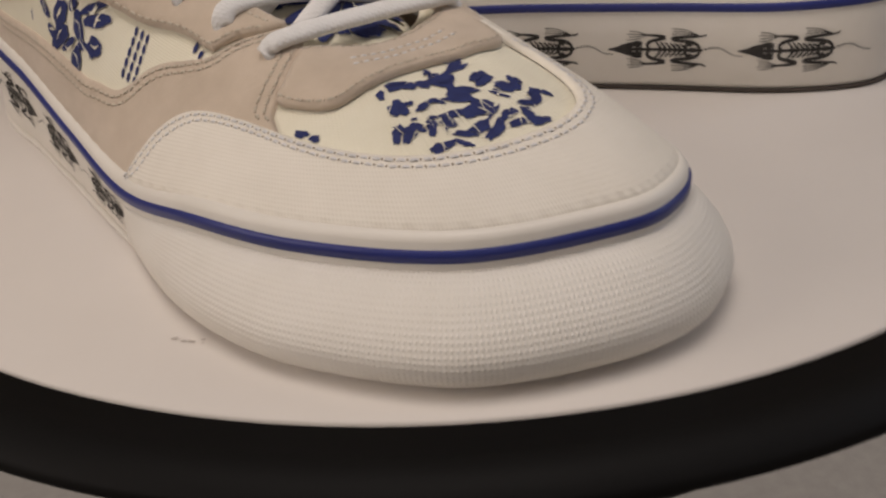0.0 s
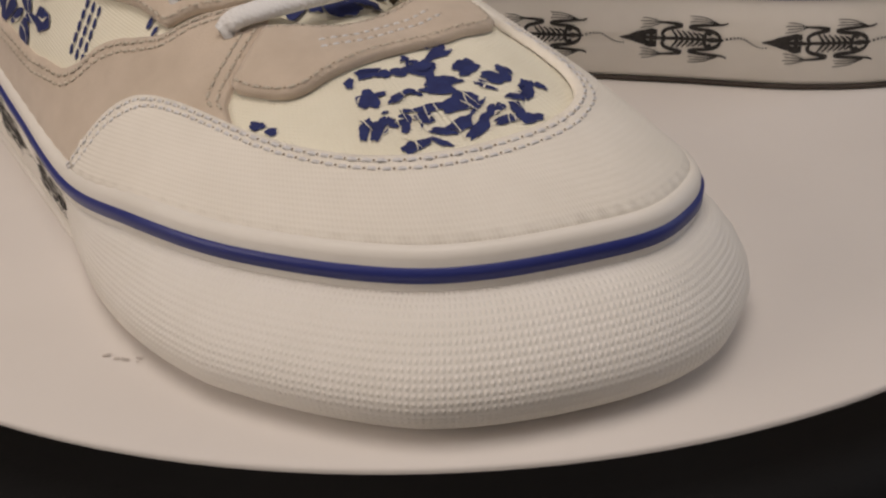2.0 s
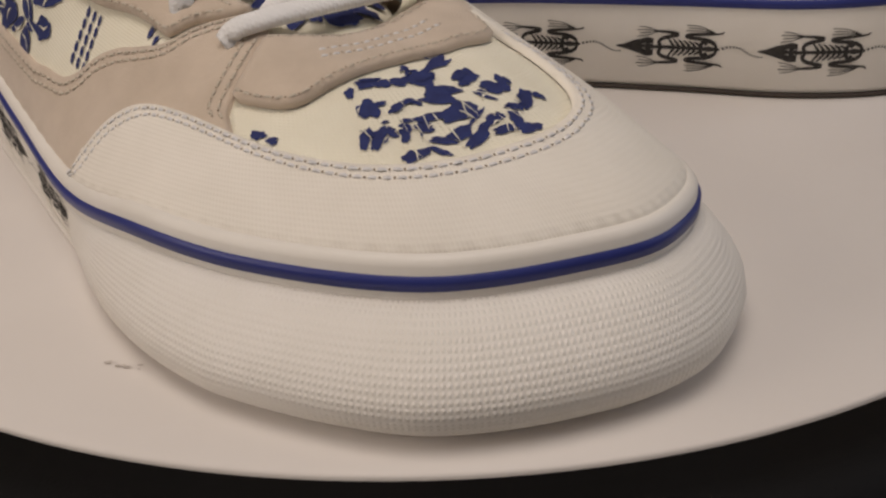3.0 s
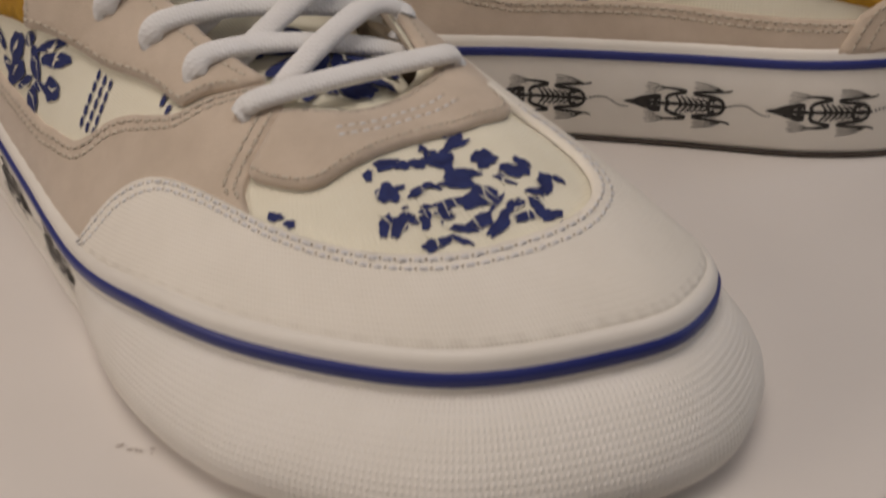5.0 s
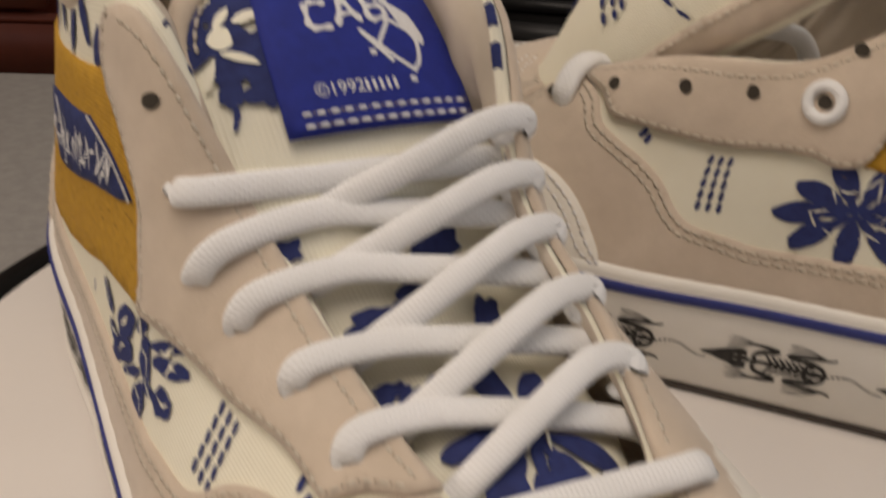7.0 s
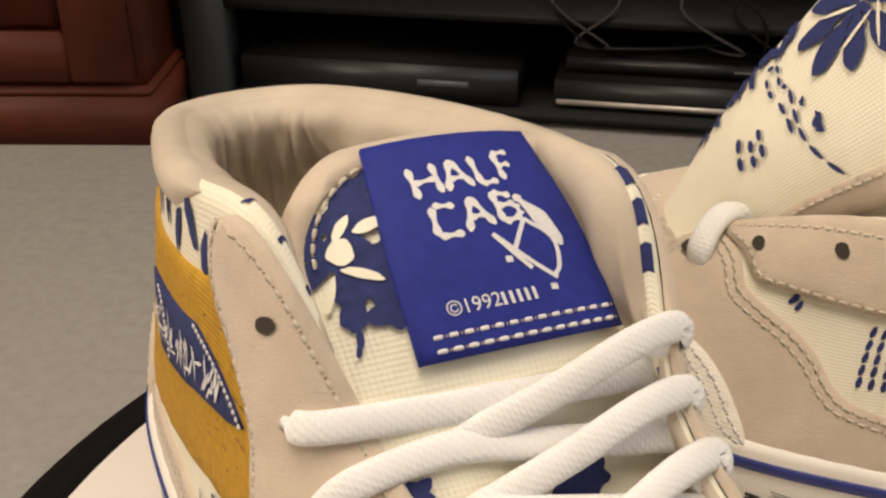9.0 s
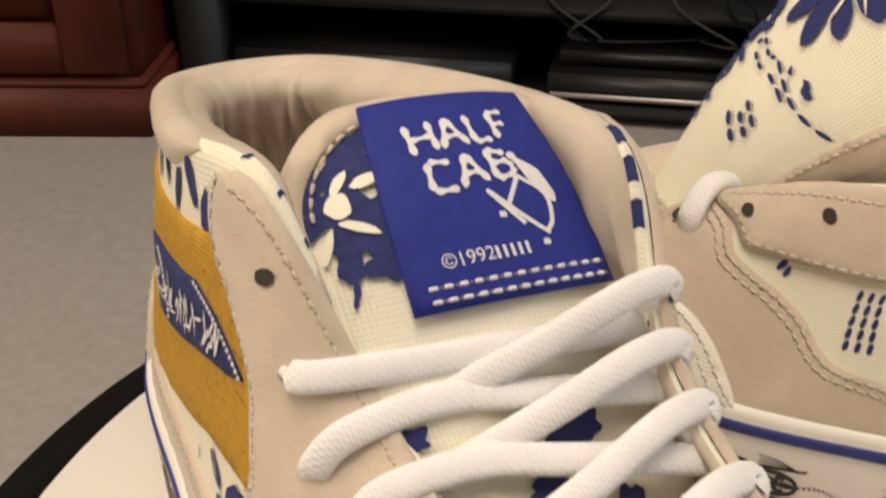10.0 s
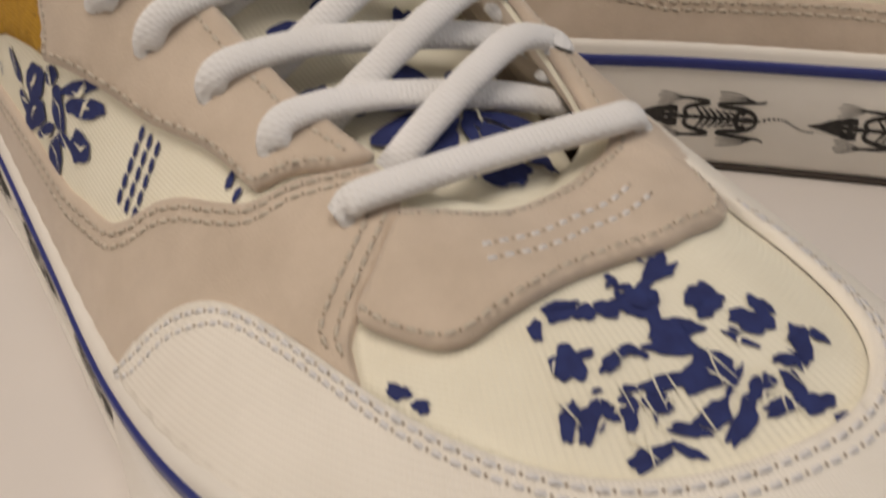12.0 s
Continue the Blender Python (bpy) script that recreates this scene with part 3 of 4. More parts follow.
def make_tongue(shoe, stations, tag):
    """A padded tongue: stations of x, y, z, half width and sideways turn."""
    st = smooth_line(stations, 8)
    twist = 0.0 if tag else 1.25

    def place(s, y, out=0.0):
        """s along the tongue from 0 to 1, y across from -1 to 1."""
        s, y = np.broadcast_arrays(np.asarray(s, float), np.asarray(y, float))
        k = np.clip(s, 0, 1) * (len(st) - 1)
        q = np.stack([np.interp(k, np.arange(len(st)), st[:, c]) for c in range(5)], -1)
        k2 = np.clip(s, 0, 0.995) * (len(st) - 1)
        ahead = np.stack([np.interp(k2 + 0.4, np.arange(len(st)), st[:, c]) - np.interp(k2 - 0.4, np.arange(len(st)), st[:, c]) for c in range(3)], -1)
        ahead /= np.linalg.norm(ahead, axis=-1, keepdims=True)
        turn = np.radians(q[..., 4])
        side = np.stack([twist * np.sin(turn), np.cos(turn), np.sin(turn)], -1)
        side /= np.linalg.norm(side, axis=-1, keepdims=True)
        n = np.cross(side, ahead)
        n *= np.sign(n[..., 2:] + 1e-9)
        bend = (-0.007 * np.abs(y) ** 2.2)[..., None]
        return q[..., :3] + side * (y * q[..., 3])[..., None] + n * (bend + np.asarray(out)[..., None])

    ss, ys = np.linspace(0, 1, 50), np.linspace(-1, 1, 28)
    bm = bmesh.new()
    rows = []
    for s in ss:
        tip = math.sqrt(max(0.0, 1 - ((s - 0.86) / 0.14) ** 2)) if s > 0.86 else 1.0
        w = 0.55 + 0.45 * tip
        t = 0.0028 * (0.35 + 0.65 * np.sqrt(np.clip(1 - ys ** 4, 0, 1)))
        rows.append(np.vstack([place(s, ys * w, t), place(s, ys[::-1] * w, -t)]))
    g = sheet(bm, rows, True)
    bm.faces.new(g[0][::-1])
    bm.faces.new(g[-1])
    tongue = part("tongue", bm, CANVAS, shoe, "cream canvas tongue with navy print")
    bm = bmesh.new()
    over = lambda u, v, out=0.0: place(u, v * 2 - 1, np.asarray(out) + 0.0028 * (0.35 + 0.65 * np.sqrt(np.clip(1 - (np.asarray(v) * 2 - 1) ** 4, 0, 1))))
    if tag:
        leaf(bm, 0.15, 0.52, 0.0180, 20, 9, over, 0.8, 0.0009)
        marks = [(0.25, 0.28, 10, 7, 60), (0.285, 0.2, 7, 4, 100), (0.36, 0.66, 8, 5, 30), (0.40, 0.27, 10, 5, 90), (0.425, 0.42, 8, 4, 70), (0.505, 0.57, 11, 7, 80), (0.55, 0.13, 7, 4, 100), (0.895, 0.085, 9, 7, 40), (0.865, 0.17, 9, 9, 0), (0.915, 0.2, 13, 8, 30), (0.84, 0.24, 12, 9, 100), (0.815, 0.15, 11, 6, 20), (0.79, 0.23, 9, 6, 120), (0.845, 0.06, 8, 5, 60), (0.765, 0.13, 5, 1.2, 20), (0.675, 0.72, 3, 1, 100), (0.68, 0.66, 4, 0.8, 80), (0.08, 0.33, 6, 3, 20), (0.045, 0.5, 7, 4, 20), (0.05, 0.68, 6, 3, 160)]
    else:
        leaf(bm, 0.675, 0.76, 0.019, 10, 10, over, 0.9, 0.0009)
        marks = [(0.17 + 0.036 * k, 0.95 - 0.025 * (k % 3), 7 + 2 * (k % 2), 3.8 - 0.6 * (k % 3), 60 + 25 * (k % 4)) for k in range(10)] + [(0.475, 0.42, 5, 2.6, 80), (0.465, 0.55, 2.2, 1.4, 60), (0.7, 0.2, 9, 4, 30), (0.76, 0.3, 10, 5, 100)]
        line = lambda p, out: over(p[:, 0] / 0.12, p[:, 1] / 0.055, np.full(len(p), out))
        for pts in ([(0.405, 0.84), (0.435, 0.80), (0.43, 0.71), (0.445, 0.66)], [(0.395, 0.79), (0.395, 0.70), (0.405, 0.62)], [(0.41, 0.62), (0.41, 0.5), (0.395, 0.36)], [(0.45, 0.64), (0.435, 0.52), (0.425, 0.4), (0.435, 0.27), (0.46, 0.15)], [(0.29, 0.62), (0.275, 0.5), (0.27, 0.38)], [(0.31, 0.56), (0.30, 0.46), (0.295, 0.36)], [(0.335, 0.58), (0.325, 0.48), (0.315, 0.36)]):
            q = smooth_line(np.array(pts) * (0.12, 0.055), 5)
            for k in range(0, len(q) - 3, 4):
                ribbon(bm, q[k:k + 4], np.array([0.8, 1.5, 1.4, 0.7]) / 1000, line, 0.0010)
    for i, (s, y, a, b, t) in enumerate(marks):
        blot(bm, s, y, a / 1000, b / 1000, t, 0.25, 0.0009, over, i, 30)
    tagged(part("navy_print", bm, PRINT, tongue), kind="stuff")
    bm = bmesh.new()
    if tag:
        for k, (s, y, a, b, t) in enumerate(((0.865, 0.15, 4.6, 4.4, 0), (0.893, 0.165, 5, 1.8, 40), (0.835, 0.185, 7, 1.6, 120), (0.888, 0.235, 6, 2.2, 80), (0.82, 0.10, 6, 1.5, 30))):
            blot(bm, s, y, a / 1000, b / 1000, t, 0.08, 0.0013, over, k, 24)
        for k, (s, y, t) in enumerate(((0.14, 0.58, 20), (0.19, 0.5, 70), (0.16, 0.62, 120), (0.25, 0.27, 30))):
            blot(bm, s, y, 0.0065, 0.0006, t, 0.1, 0.0013, over, k, 16)
    else:
        for k in range(7):
            blot(bm, 0.675 + 0.05 * math.cos(k), 0.76 + 0.15 * math.sin(k), 0.011, 0.0009, 50 * k, 0.1, 0.0013, over, k, 16)
    tagged(part("vein", bm, CANVAS, tongue, "cream gaps in the leaf print"), kind="stuff")
    bm = bmesh.new()
    arc = np.linspace(0, math.pi / 2 - 0.05, 12)
    wide = lambda k, s, w: [(s + k * math.sin(a), 0.5 - 0.5 * (w + 0.45 * math.cos(a))) for a in arc]
    outer, inner = wide(0.137, 0.86, 0.54), wide(0.115, 0.85, 0.42)
    outer = [(0.76, 0.005)] + outer + [(s, 1 - y) for s, y in outer[::-1]] + [(0.76, 0.995)]
    inner = [(0.76, 0.07)] + inner + [(s, 1 - y) for s, y in inner[::-1]] + [(0.76, 0.93)]
    patch(bm, outer + inner[::-1], 0.0003, 0.0012, 0.004, over, (0.12, 0.06))
    if not tag:
        patch(bm, [(0.16, 0.01), (0.755, 0.01), (0.755, 0.13), (0.16, 0.16)], 0.0003, 0.0012, 0.004, over, (0.12, 0.06))
    part("binding", bm, SUEDE, tongue, "beige suede edge binding")
    stitch_row(tongue, [(s, y + 0.02) for s, y in inner[1:12]] if tag else [(0.2, 0.12), (0.45, 0.11), (0.74, 0.10)], 0.0017, over, 0.0027, THREAD)
    if not tag:
        return tongue
    s0, s1, y0, y1 = 0.722, 0.985, 0.235, 0.80
    bm = bmesh.new()
    patch(bm, [(s0, y0), (s1, y0 + 0.03), (s1, y1 - 0.03), (s0, y1)], 0.0016, 0.0009, 0.004, over, (0.12, 0.06))
    tab = part("tag", bm, BLUE_TAG, tongue, "royal blue woven tag with white embroidery")
    wide, long = 0.036, 0.041
    spot = lambda p, out: over(s1 - (s1 - s0) * (0.06 + 0.94 * p[:, 1] / long), y0 + (y1 - y0) * p[:, 0] / wide, np.full(len(p), out))
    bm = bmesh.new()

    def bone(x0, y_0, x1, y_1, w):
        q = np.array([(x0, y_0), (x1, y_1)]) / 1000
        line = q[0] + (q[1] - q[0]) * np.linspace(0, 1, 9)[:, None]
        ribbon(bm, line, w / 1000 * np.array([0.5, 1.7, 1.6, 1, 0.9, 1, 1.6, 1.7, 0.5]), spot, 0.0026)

    # two rows of letters in strokes shaped like knuckled bones
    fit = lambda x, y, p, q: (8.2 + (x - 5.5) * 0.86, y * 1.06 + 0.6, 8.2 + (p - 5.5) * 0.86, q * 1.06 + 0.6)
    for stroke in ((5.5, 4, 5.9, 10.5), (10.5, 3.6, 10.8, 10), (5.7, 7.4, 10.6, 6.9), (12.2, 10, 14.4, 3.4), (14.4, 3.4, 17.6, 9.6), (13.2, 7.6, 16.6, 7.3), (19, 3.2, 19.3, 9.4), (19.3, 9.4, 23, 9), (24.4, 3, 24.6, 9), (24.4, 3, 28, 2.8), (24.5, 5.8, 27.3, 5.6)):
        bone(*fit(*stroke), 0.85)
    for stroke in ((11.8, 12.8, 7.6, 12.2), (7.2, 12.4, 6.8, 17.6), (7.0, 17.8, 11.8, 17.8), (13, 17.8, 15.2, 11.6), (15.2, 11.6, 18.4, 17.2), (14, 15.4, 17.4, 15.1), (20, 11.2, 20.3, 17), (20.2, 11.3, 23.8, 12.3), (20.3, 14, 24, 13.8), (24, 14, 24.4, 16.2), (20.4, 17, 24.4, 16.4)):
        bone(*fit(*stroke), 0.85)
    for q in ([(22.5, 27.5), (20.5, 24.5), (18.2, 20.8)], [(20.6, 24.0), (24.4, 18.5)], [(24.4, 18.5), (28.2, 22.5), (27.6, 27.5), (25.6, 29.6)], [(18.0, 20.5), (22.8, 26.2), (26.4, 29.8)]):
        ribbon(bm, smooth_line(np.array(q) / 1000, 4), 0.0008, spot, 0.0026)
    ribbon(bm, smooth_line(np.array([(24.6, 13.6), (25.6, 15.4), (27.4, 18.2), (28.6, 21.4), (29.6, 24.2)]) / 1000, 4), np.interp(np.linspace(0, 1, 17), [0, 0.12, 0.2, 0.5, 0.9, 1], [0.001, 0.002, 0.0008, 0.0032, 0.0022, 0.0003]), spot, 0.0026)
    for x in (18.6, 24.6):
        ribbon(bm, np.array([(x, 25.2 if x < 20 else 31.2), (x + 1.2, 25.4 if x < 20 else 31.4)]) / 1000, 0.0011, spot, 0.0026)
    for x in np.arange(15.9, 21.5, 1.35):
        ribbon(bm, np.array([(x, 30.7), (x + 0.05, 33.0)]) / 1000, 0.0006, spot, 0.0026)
    tagged(part("embroidery", bm, WHITE_THREAD, tab, "white embroidered letters and figure"), kind="stuff")
    curve = bpy.data.curves.new("year", "FONT")
    curve.body, curve.size = "\u00a91992", 0.0036
    draft = bpy.data.objects.new("year", curve)
    me = bpy.data.meshes.new_from_object(draft)
    bm = bmesh.new()
    bm.from_mesh(me)
    p = np.array([v.co[:2] for v in bm.verts])
    p = np.column_stack([p[:, 0] * 0.92 + 0.0064, 0.0332 - p[:, 1] - (p[:, 0]) * 0.03])
    for v, q in zip(bm.verts, spot(p, 0.0026)):
        v.co = q
    part("year", bm, WHITE_THREAD, tab, "white woven year", False)
    bpy.data.objects.remove(draft)
    for d in (0.0, 0.016):
        stitch_row(tab, [(s0 + 0.012 + d, y0 + 0.04), (s0 + 0.012 + d, y1 - 0.03)], 0.0025, over, 0.0026, WHITE_THREAD)
    return tongue


def make_laces(shoe):
    """Flat white laces, crossed from eyelet to eyelet."""
    left, right = [upper(u, v) for u, v in HOLES_OUTER], [upper(u, v) for u, v in HOLES_INNER]
    n_out = lambda uv: (upper(uv[0], uv[1], 0.01) - upper(*uv)) / 0.01
    up = np.array([0.35, 0, 0.94])
    a, b, na, nb = left[0], right[0], n_out(HOLES_OUTER[0]), n_out(HOLES_INNER[0])
    line = [a - na * 0.004, a + na * 0.0026, a * 0.86 + b * 0.14 + up * 0.0046, a * 0.5 + b * 0.5 + up * 0.0052, a * 0.14 + b * 0.86 + up * 0.005, b + nb * 0.0035, b - nb * 0.004]
    bm = bmesh.new()
    sweep(bm, smooth_line(line, 8), 0.0056, 0.0030, up)
    part("lace", bm, LACE, shoe, "white flat braided lace")
    for i in range(1, 6):
        lean = np.array([0.30 + 0.10 * i, 0, 0.95 - 0.09 * i])
        lean /= np.linalg.norm(lean)
        for holes, here, other, high in ((HOLES_OUTER, left, HOLES_INNER, 0.0), (HOLES_INNER, right, HOLES_OUTER, 0.0032)):
            a, n = here[i], n_out(holes[i])
            outer = holes is HOLES_OUTER
            over = upper(holes[i][0] + (0.16 + 0.06 * i if outer else 0.02), 1.0)
            duck = upper(0.7 * other[i - 1][0] + 0.3 * other[i][0] if outer else other[i - 1][0] + 0.12 + 0.08 * i, 1.0)
            bulge = 1.0 if outer else 0.45
            line = [a - n * 0.004, a + n * 0.0022 * bulge, a * 0.45 + over * 0.55 + n * 0.0036 * bulge, over * 0.82 + duck * 0.18 + lean * (0.0022 + high * 0.7), over * 0.52 + duck * 0.48 + lean * (0.0012 + high), over * 0.24 + duck * 0.76 + lean * (-0.001 + high * 0.6), duck - lean * 0.0045, duck + (duck - over) * 0.10 - lean * 0.0075]
            l = smooth_line(line, 7)
            k = np.linspace(0, 1, len(l))[:, None]
            bm = bmesh.new()
            sweep(bm, l, 0.0055, 0.0029, n * np.clip(1 - 4 * k, 0, 1) + lean * np.clip(4 * k, 0, 1))
            part("lace", bm, LACE, shoe)


def make_shoe(name, m, label, laced):
    shoe = thing(name, m, label, "shoe", "pair of shoes")
    # sole: foxing wall, coloured stripe, toe bumper
    bm = bmesh.new()
    g = band(bm, 0, KNOTS, [(-0.006, spring), (-0.0015, lambda u: spring(u) + 0.0006), (0, lambda u: spring(u) + 0.003), (0, lambda u: sole_top(u) - 0.0018), (-0.0008, lambda u: sole_top(u) - 0.0006), (-0.002, sole_top), (-0.005, lambda u: sole_top(u) - 0.0015)], 260)
    bm.faces.new(g[0][::-1])
    bm.faces.new(g[-1])
    sole = part("sole", bm, RUBBER, shoe, "off-white rubber sole")
    bm = bmesh.new()
    band(bm, 0, KNOTS, [(-0.001, lambda u: sole_top(u) - 0.0062), (0.0006, lambda u: sole_top(u) - 0.0060), (0.0007, lambda u: sole_top(u) - 0.0034), (-0.001, lambda u: sole_top(u) - 0.0031)], 260)
    part("stripe", bm, BLUE_RUBBER, sole, "navy blue rubber stripe")
    bm = bmesh.new()
    band(bm, 0, KNOTS, [(-0.001, lambda u: spring(u) + 0.0001), (0.0004, lambda u: spring(u) + 0.0002), (0.0004, lambda u: spring(u) + 0.0012), (-0.001, lambda u: spring(u) + 0.0015)], 200)
    part("outsole_edge", bm, RUBBER if laced else DARK_RUBBER, sole, "thin outsole edge" if laced else "thin dark outsole edge")
    bm = bmesh.new()
    swell = lambda u: np.interp(u, [4.95, 6, 7, 8, 9, 10, 11, 12, 13.6], [0.03, 0.45, 0.85, 1, 0.9, 0.7, 0.55, 0.4, 0.05])
    lo = lambda u: spring(u) + 0.0006
    hi = lambda u: sole_top(u) - 0.0076
    rise = lambda f: (lambda u: lo(u) * (1 - f) + hi(u) * f)
    out = lambda d: (lambda u: 1.15 * d * swell(u))
    band(bm, 4.95, 13.6, [(-0.001, lambda u: lo(u) + 0.0004), (out(0.0098), rise(0)), (out(0.0120), rise(0.04)), (out(0.0143), rise(0.16)), (out(0.0153), rise(0.32)), (out(0.0144), rise(0.48)), (out(0.0114), rise(0.67)), (out(0.0068), rise(0.86)), (out(0.0036), rise(0.96)), (-0.001, rise(1))], 200)
    part("toe_bumper", bm, KNURLED, sole, "knurled white rubber toe bumper")
    # printed motifs along the outer foxing
    us = np.linspace(0.5, 5.2, 400)
    e = sole_edge(us)
    arc = np.concatenate([[0], np.cumsum(np.linalg.norm(np.diff(e, axis=0), axis=1))])

    def wall(p, out):
        u = np.interp(arc[-1] - p[:, 0], arc, us)
        q = sole_edge(u, out * 0.6)
        return np.column_stack([q, 0.47 * (sole_top(u) - 0.003) + p[:, 1] * np.clip((sole_top(u) - 0.006) / 0.022, 0.55, 1)])

    first = 0.006 if laced else -0.005
    for k in range(4):
        bm = bmesh.new()
        motif(bm, wall, first + 0.0415 * k)
        tagged(part("printed_motif", bm, INK, sole, "black printed rat skeleton motif"), kind="stuff")
    # upper
    us = np.linspace(0, KNOTS, 560, endpoint=False)
    pad = np.interp(us, [0, 3, 4.1, 4.8, 13.2, 14, 15, 17], [0.0115, 0.0105, 0.006, 0.003, 0.003, 0.007, 0.010, 0.0115])
    bm = bmesh.new()
    sheet(bm, [upper(us, np.full(len(us), v)) for v in np.linspace(0, 1, 44)] + [upper(us, np.full(len(us), 1.012), -pad * 0.25)], True)
    part("canvas_upper", bm, CANVAS, shoe, "cream canvas upper")
    bm = bmesh.new()
    rows = [upper(us, np.full(len(us), 1.012), -pad * 0.25), upper(us, np.full(len(us), 1.018), -pad * 0.55), upper(us, np.full(len(us), 1.0), -pad * 0.86)]
    for v in np.linspace(0.95, 0.02, 40):
        f = math.exp(-((v - 0.9) / 0.28) ** 2) if v < 0.9 else 1.0
        crease = (0.0013 * np.sin(us * 8 + 11 * v) + 0.0008 * np.sin(us * 19 - 14 * v)) * np.exp(-((v - 0.72) / 0.2) ** 2)
        for c, lean, deep in ((14.75, -0.9, 0.8), (15.15, 1.1, 1.3), (15.45, -0.7, 1.5), (15.8, 0.9, 1.1), (16.1, 0.2, 1.6), (16.45, -0.5, 1.2), (16.8, 0.3, 0.9), (0.5, 0.4, 1.0), (1.2, -0.4, 0.8)):
            crease = crease - 0.0030 * deep * np.exp(-((us - c - lean * (v - 0.7)) / 0.05) ** 2) * np.exp(-((v - 0.72) / 0.16) ** 2)
        rows.append(upper(us, np.full(len(us), v), -(0.0032 + (pad - 0.003) * f + crease)))
    sheet(bm, rows, True)
    part("lining", bm, LINING, shoe, "cream leather lining with creased padded collar")
    # padded leather rolled over the collar's top edge
    round_heel = np.linspace(14.4, 20.35, 200)
    fade = np.clip(np.minimum(round_heel - 14.4, 20.35 - round_heel) / 0.5, 0.05, 1)
    roll = [(0.925, -0.0002), (0.945, 0.0011), (0.975, 0.0017), (1.0, 0.0014), (1.02, 0.0002), (1.03, -0.0022), (1.026, -0.0046), (1.005, -0.0066)]
    bm = bmesh.new()
    sheet(bm, [upper(round_heel, 1 + (v - 1) * fade, d * fade if d > 0 else np.full(200, d)) for v, d in roll])
    part("collar_roll", bm, LINING, shoe, "padded leather roll along the collar")
    # printed canvas turned over the edge of the eyestays
    for a, b, spots in ((13.02, 14.2, ((13.92, 14.05), (13.72, 13.84), (13.52, 13.64), (13.2, 13.24), (13.12, 13.15))), (3.62, 4.9, ((3.72, 3.82), (4.1, 4.13), (4.34, 4.38)))):
        def over_edge(x):
            f = np.clip(np.minimum(x - a, b - x) / 0.18, 0, 1)
            return [upper(x, 0.99 + (v - 0.99) * f, d * f - 0.0016 * (1 - f)) for v, d in ((1.0, -0.0002), (1.016, -0.0008), (1.022, -0.0018), (1.016, -0.0028), (0.99, -0.0032))]


        bm = bmesh.new()
        sheet(bm, over_edge(np.linspace(a, b, 40)))
        strip = part("edge_strip", bm, CANVAS, shoe, "printed canvas strip over the eyestay edge")
        bm = bmesh.new()
        for c, d in spots:
            sheet(bm, [r + np.array([0, 0, 0.0003]) for r in over_edge(np.linspace(c, d, 6))[1:4]])
        tagged(part("navy_print", bm, PRINT, strip), kind="stuff")
    bottom = lambda a, b: [(x, 0.0) for x in np.linspace(a, b, 12)]
    bm = patch(bmesh.new(), smooth_line(WINDOW_EDGE, 5).tolist() + bottom(1.2, 6.95) + [(6.85, 0.2), (6.82, 0.36), (6.76, 0.43), (6.8, 0.52), (6.9, 0.65), (7.05, 0.82), (7.1, 0.95)], 0.0001, 0.0011)
    part("side_panel", bm, SUEDE, shoe, "beige suede side panel")
    for d in (0.022, 0.05):
        stitch_row(shoe, [(u + 0.3 * d, v - d) for u, v in WINDOW_EDGE], 0.0013)
    for d in (0.0, 0.1):
        stitch_row(shoe, [(6.98 - d, 0.84), (6.84 - d, 0.66), (6.73 - d, 0.52), (6.69 - d, 0.44), (6.74 - d, 0.40)], 0.0013)
    bm = patch(bmesh.new(), MUSTARD_EDGE if laced else MUSTARD_OPEN, 0.0001, 0.0009)
    mustard = part("mustard_panel", bm, MUSTARD, shoe, "mustard yellow burlap panel")
    bm = patch(bmesh.new(), LABEL_EDGE if laced else LABEL_OPEN, 0.001, 0.0007)
    badge = part("side_label", bm, NAVY_TAG, mustard, "navy blue woven side label")
    bm = bmesh.new()
    rnd = random.Random(3)
    for k in range(58):
        f, g = rnd.random(), rnd.uniform(0.2, 0.8)
        u, v = (2.45 + 1.25 * f, 0.51 + 0.10 * f + 0.13 * g * (1 - 0.4 * f)) if laced else (2.25 + 1.0 * f, 0.49 + 0.1 * f + 0.12 * g)
        blot(bm, u, v, rnd.uniform(0.002, 0.006), rnd.uniform(0.0004, 0.0009), rnd.choice((65, 80, 100, 115, 20)), 0.1, 0.0022, None, k, 10)
    tagged(part("embroidery", bm, WHITE_THREAD, badge, "frayed white embroidery"), kind="stuff")
    bm = bmesh.new()
    for k in range(230):
        u = rnd.uniform(1.4, 4.0)
        v = rnd.choice(np.linspace(0.22, 0.82, 34)) + 0.03 * (u - 3)
        if 0.19 + 0.1 * (u - 1.4) < v < 0.8:
            blot(bm, u, v, rnd.uniform(0.0008, 0.0022), 0.0003, 12, 0.1, 0.0012, None, k, 6)
    tagged(part("fleck", bm, FLECK, mustard, "dark woven flecks"), kind="stuff")
    if laced:
        stitch_row(shoe, [(3.31, 0.722), (3.62, 0.683), (3.93, 0.633)], 0.0018, None, 0.0014, WHITE_THREAD)
        stitch_row(shoe, [(2.45, 0.66), (2.62, 0.62), (2.74, 0.55), (2.76, 0.5)], 0.0018, None, 0.0014, WHITE_THREAD)
    stay_line = STAY_EDGE if laced else STAY_OPEN
    bm = patch(bmesh.new(), smooth_line(stay_line, 5).tolist() + [(3.75, 0.992)] + [(x, 1.0) for x in np.linspace(3.9, 6.85, 24)], 0.0009, 0.0012, 0.003)
    stay = part("eyestay", bm, SUEDE, shoe, "beige suede eyestay")
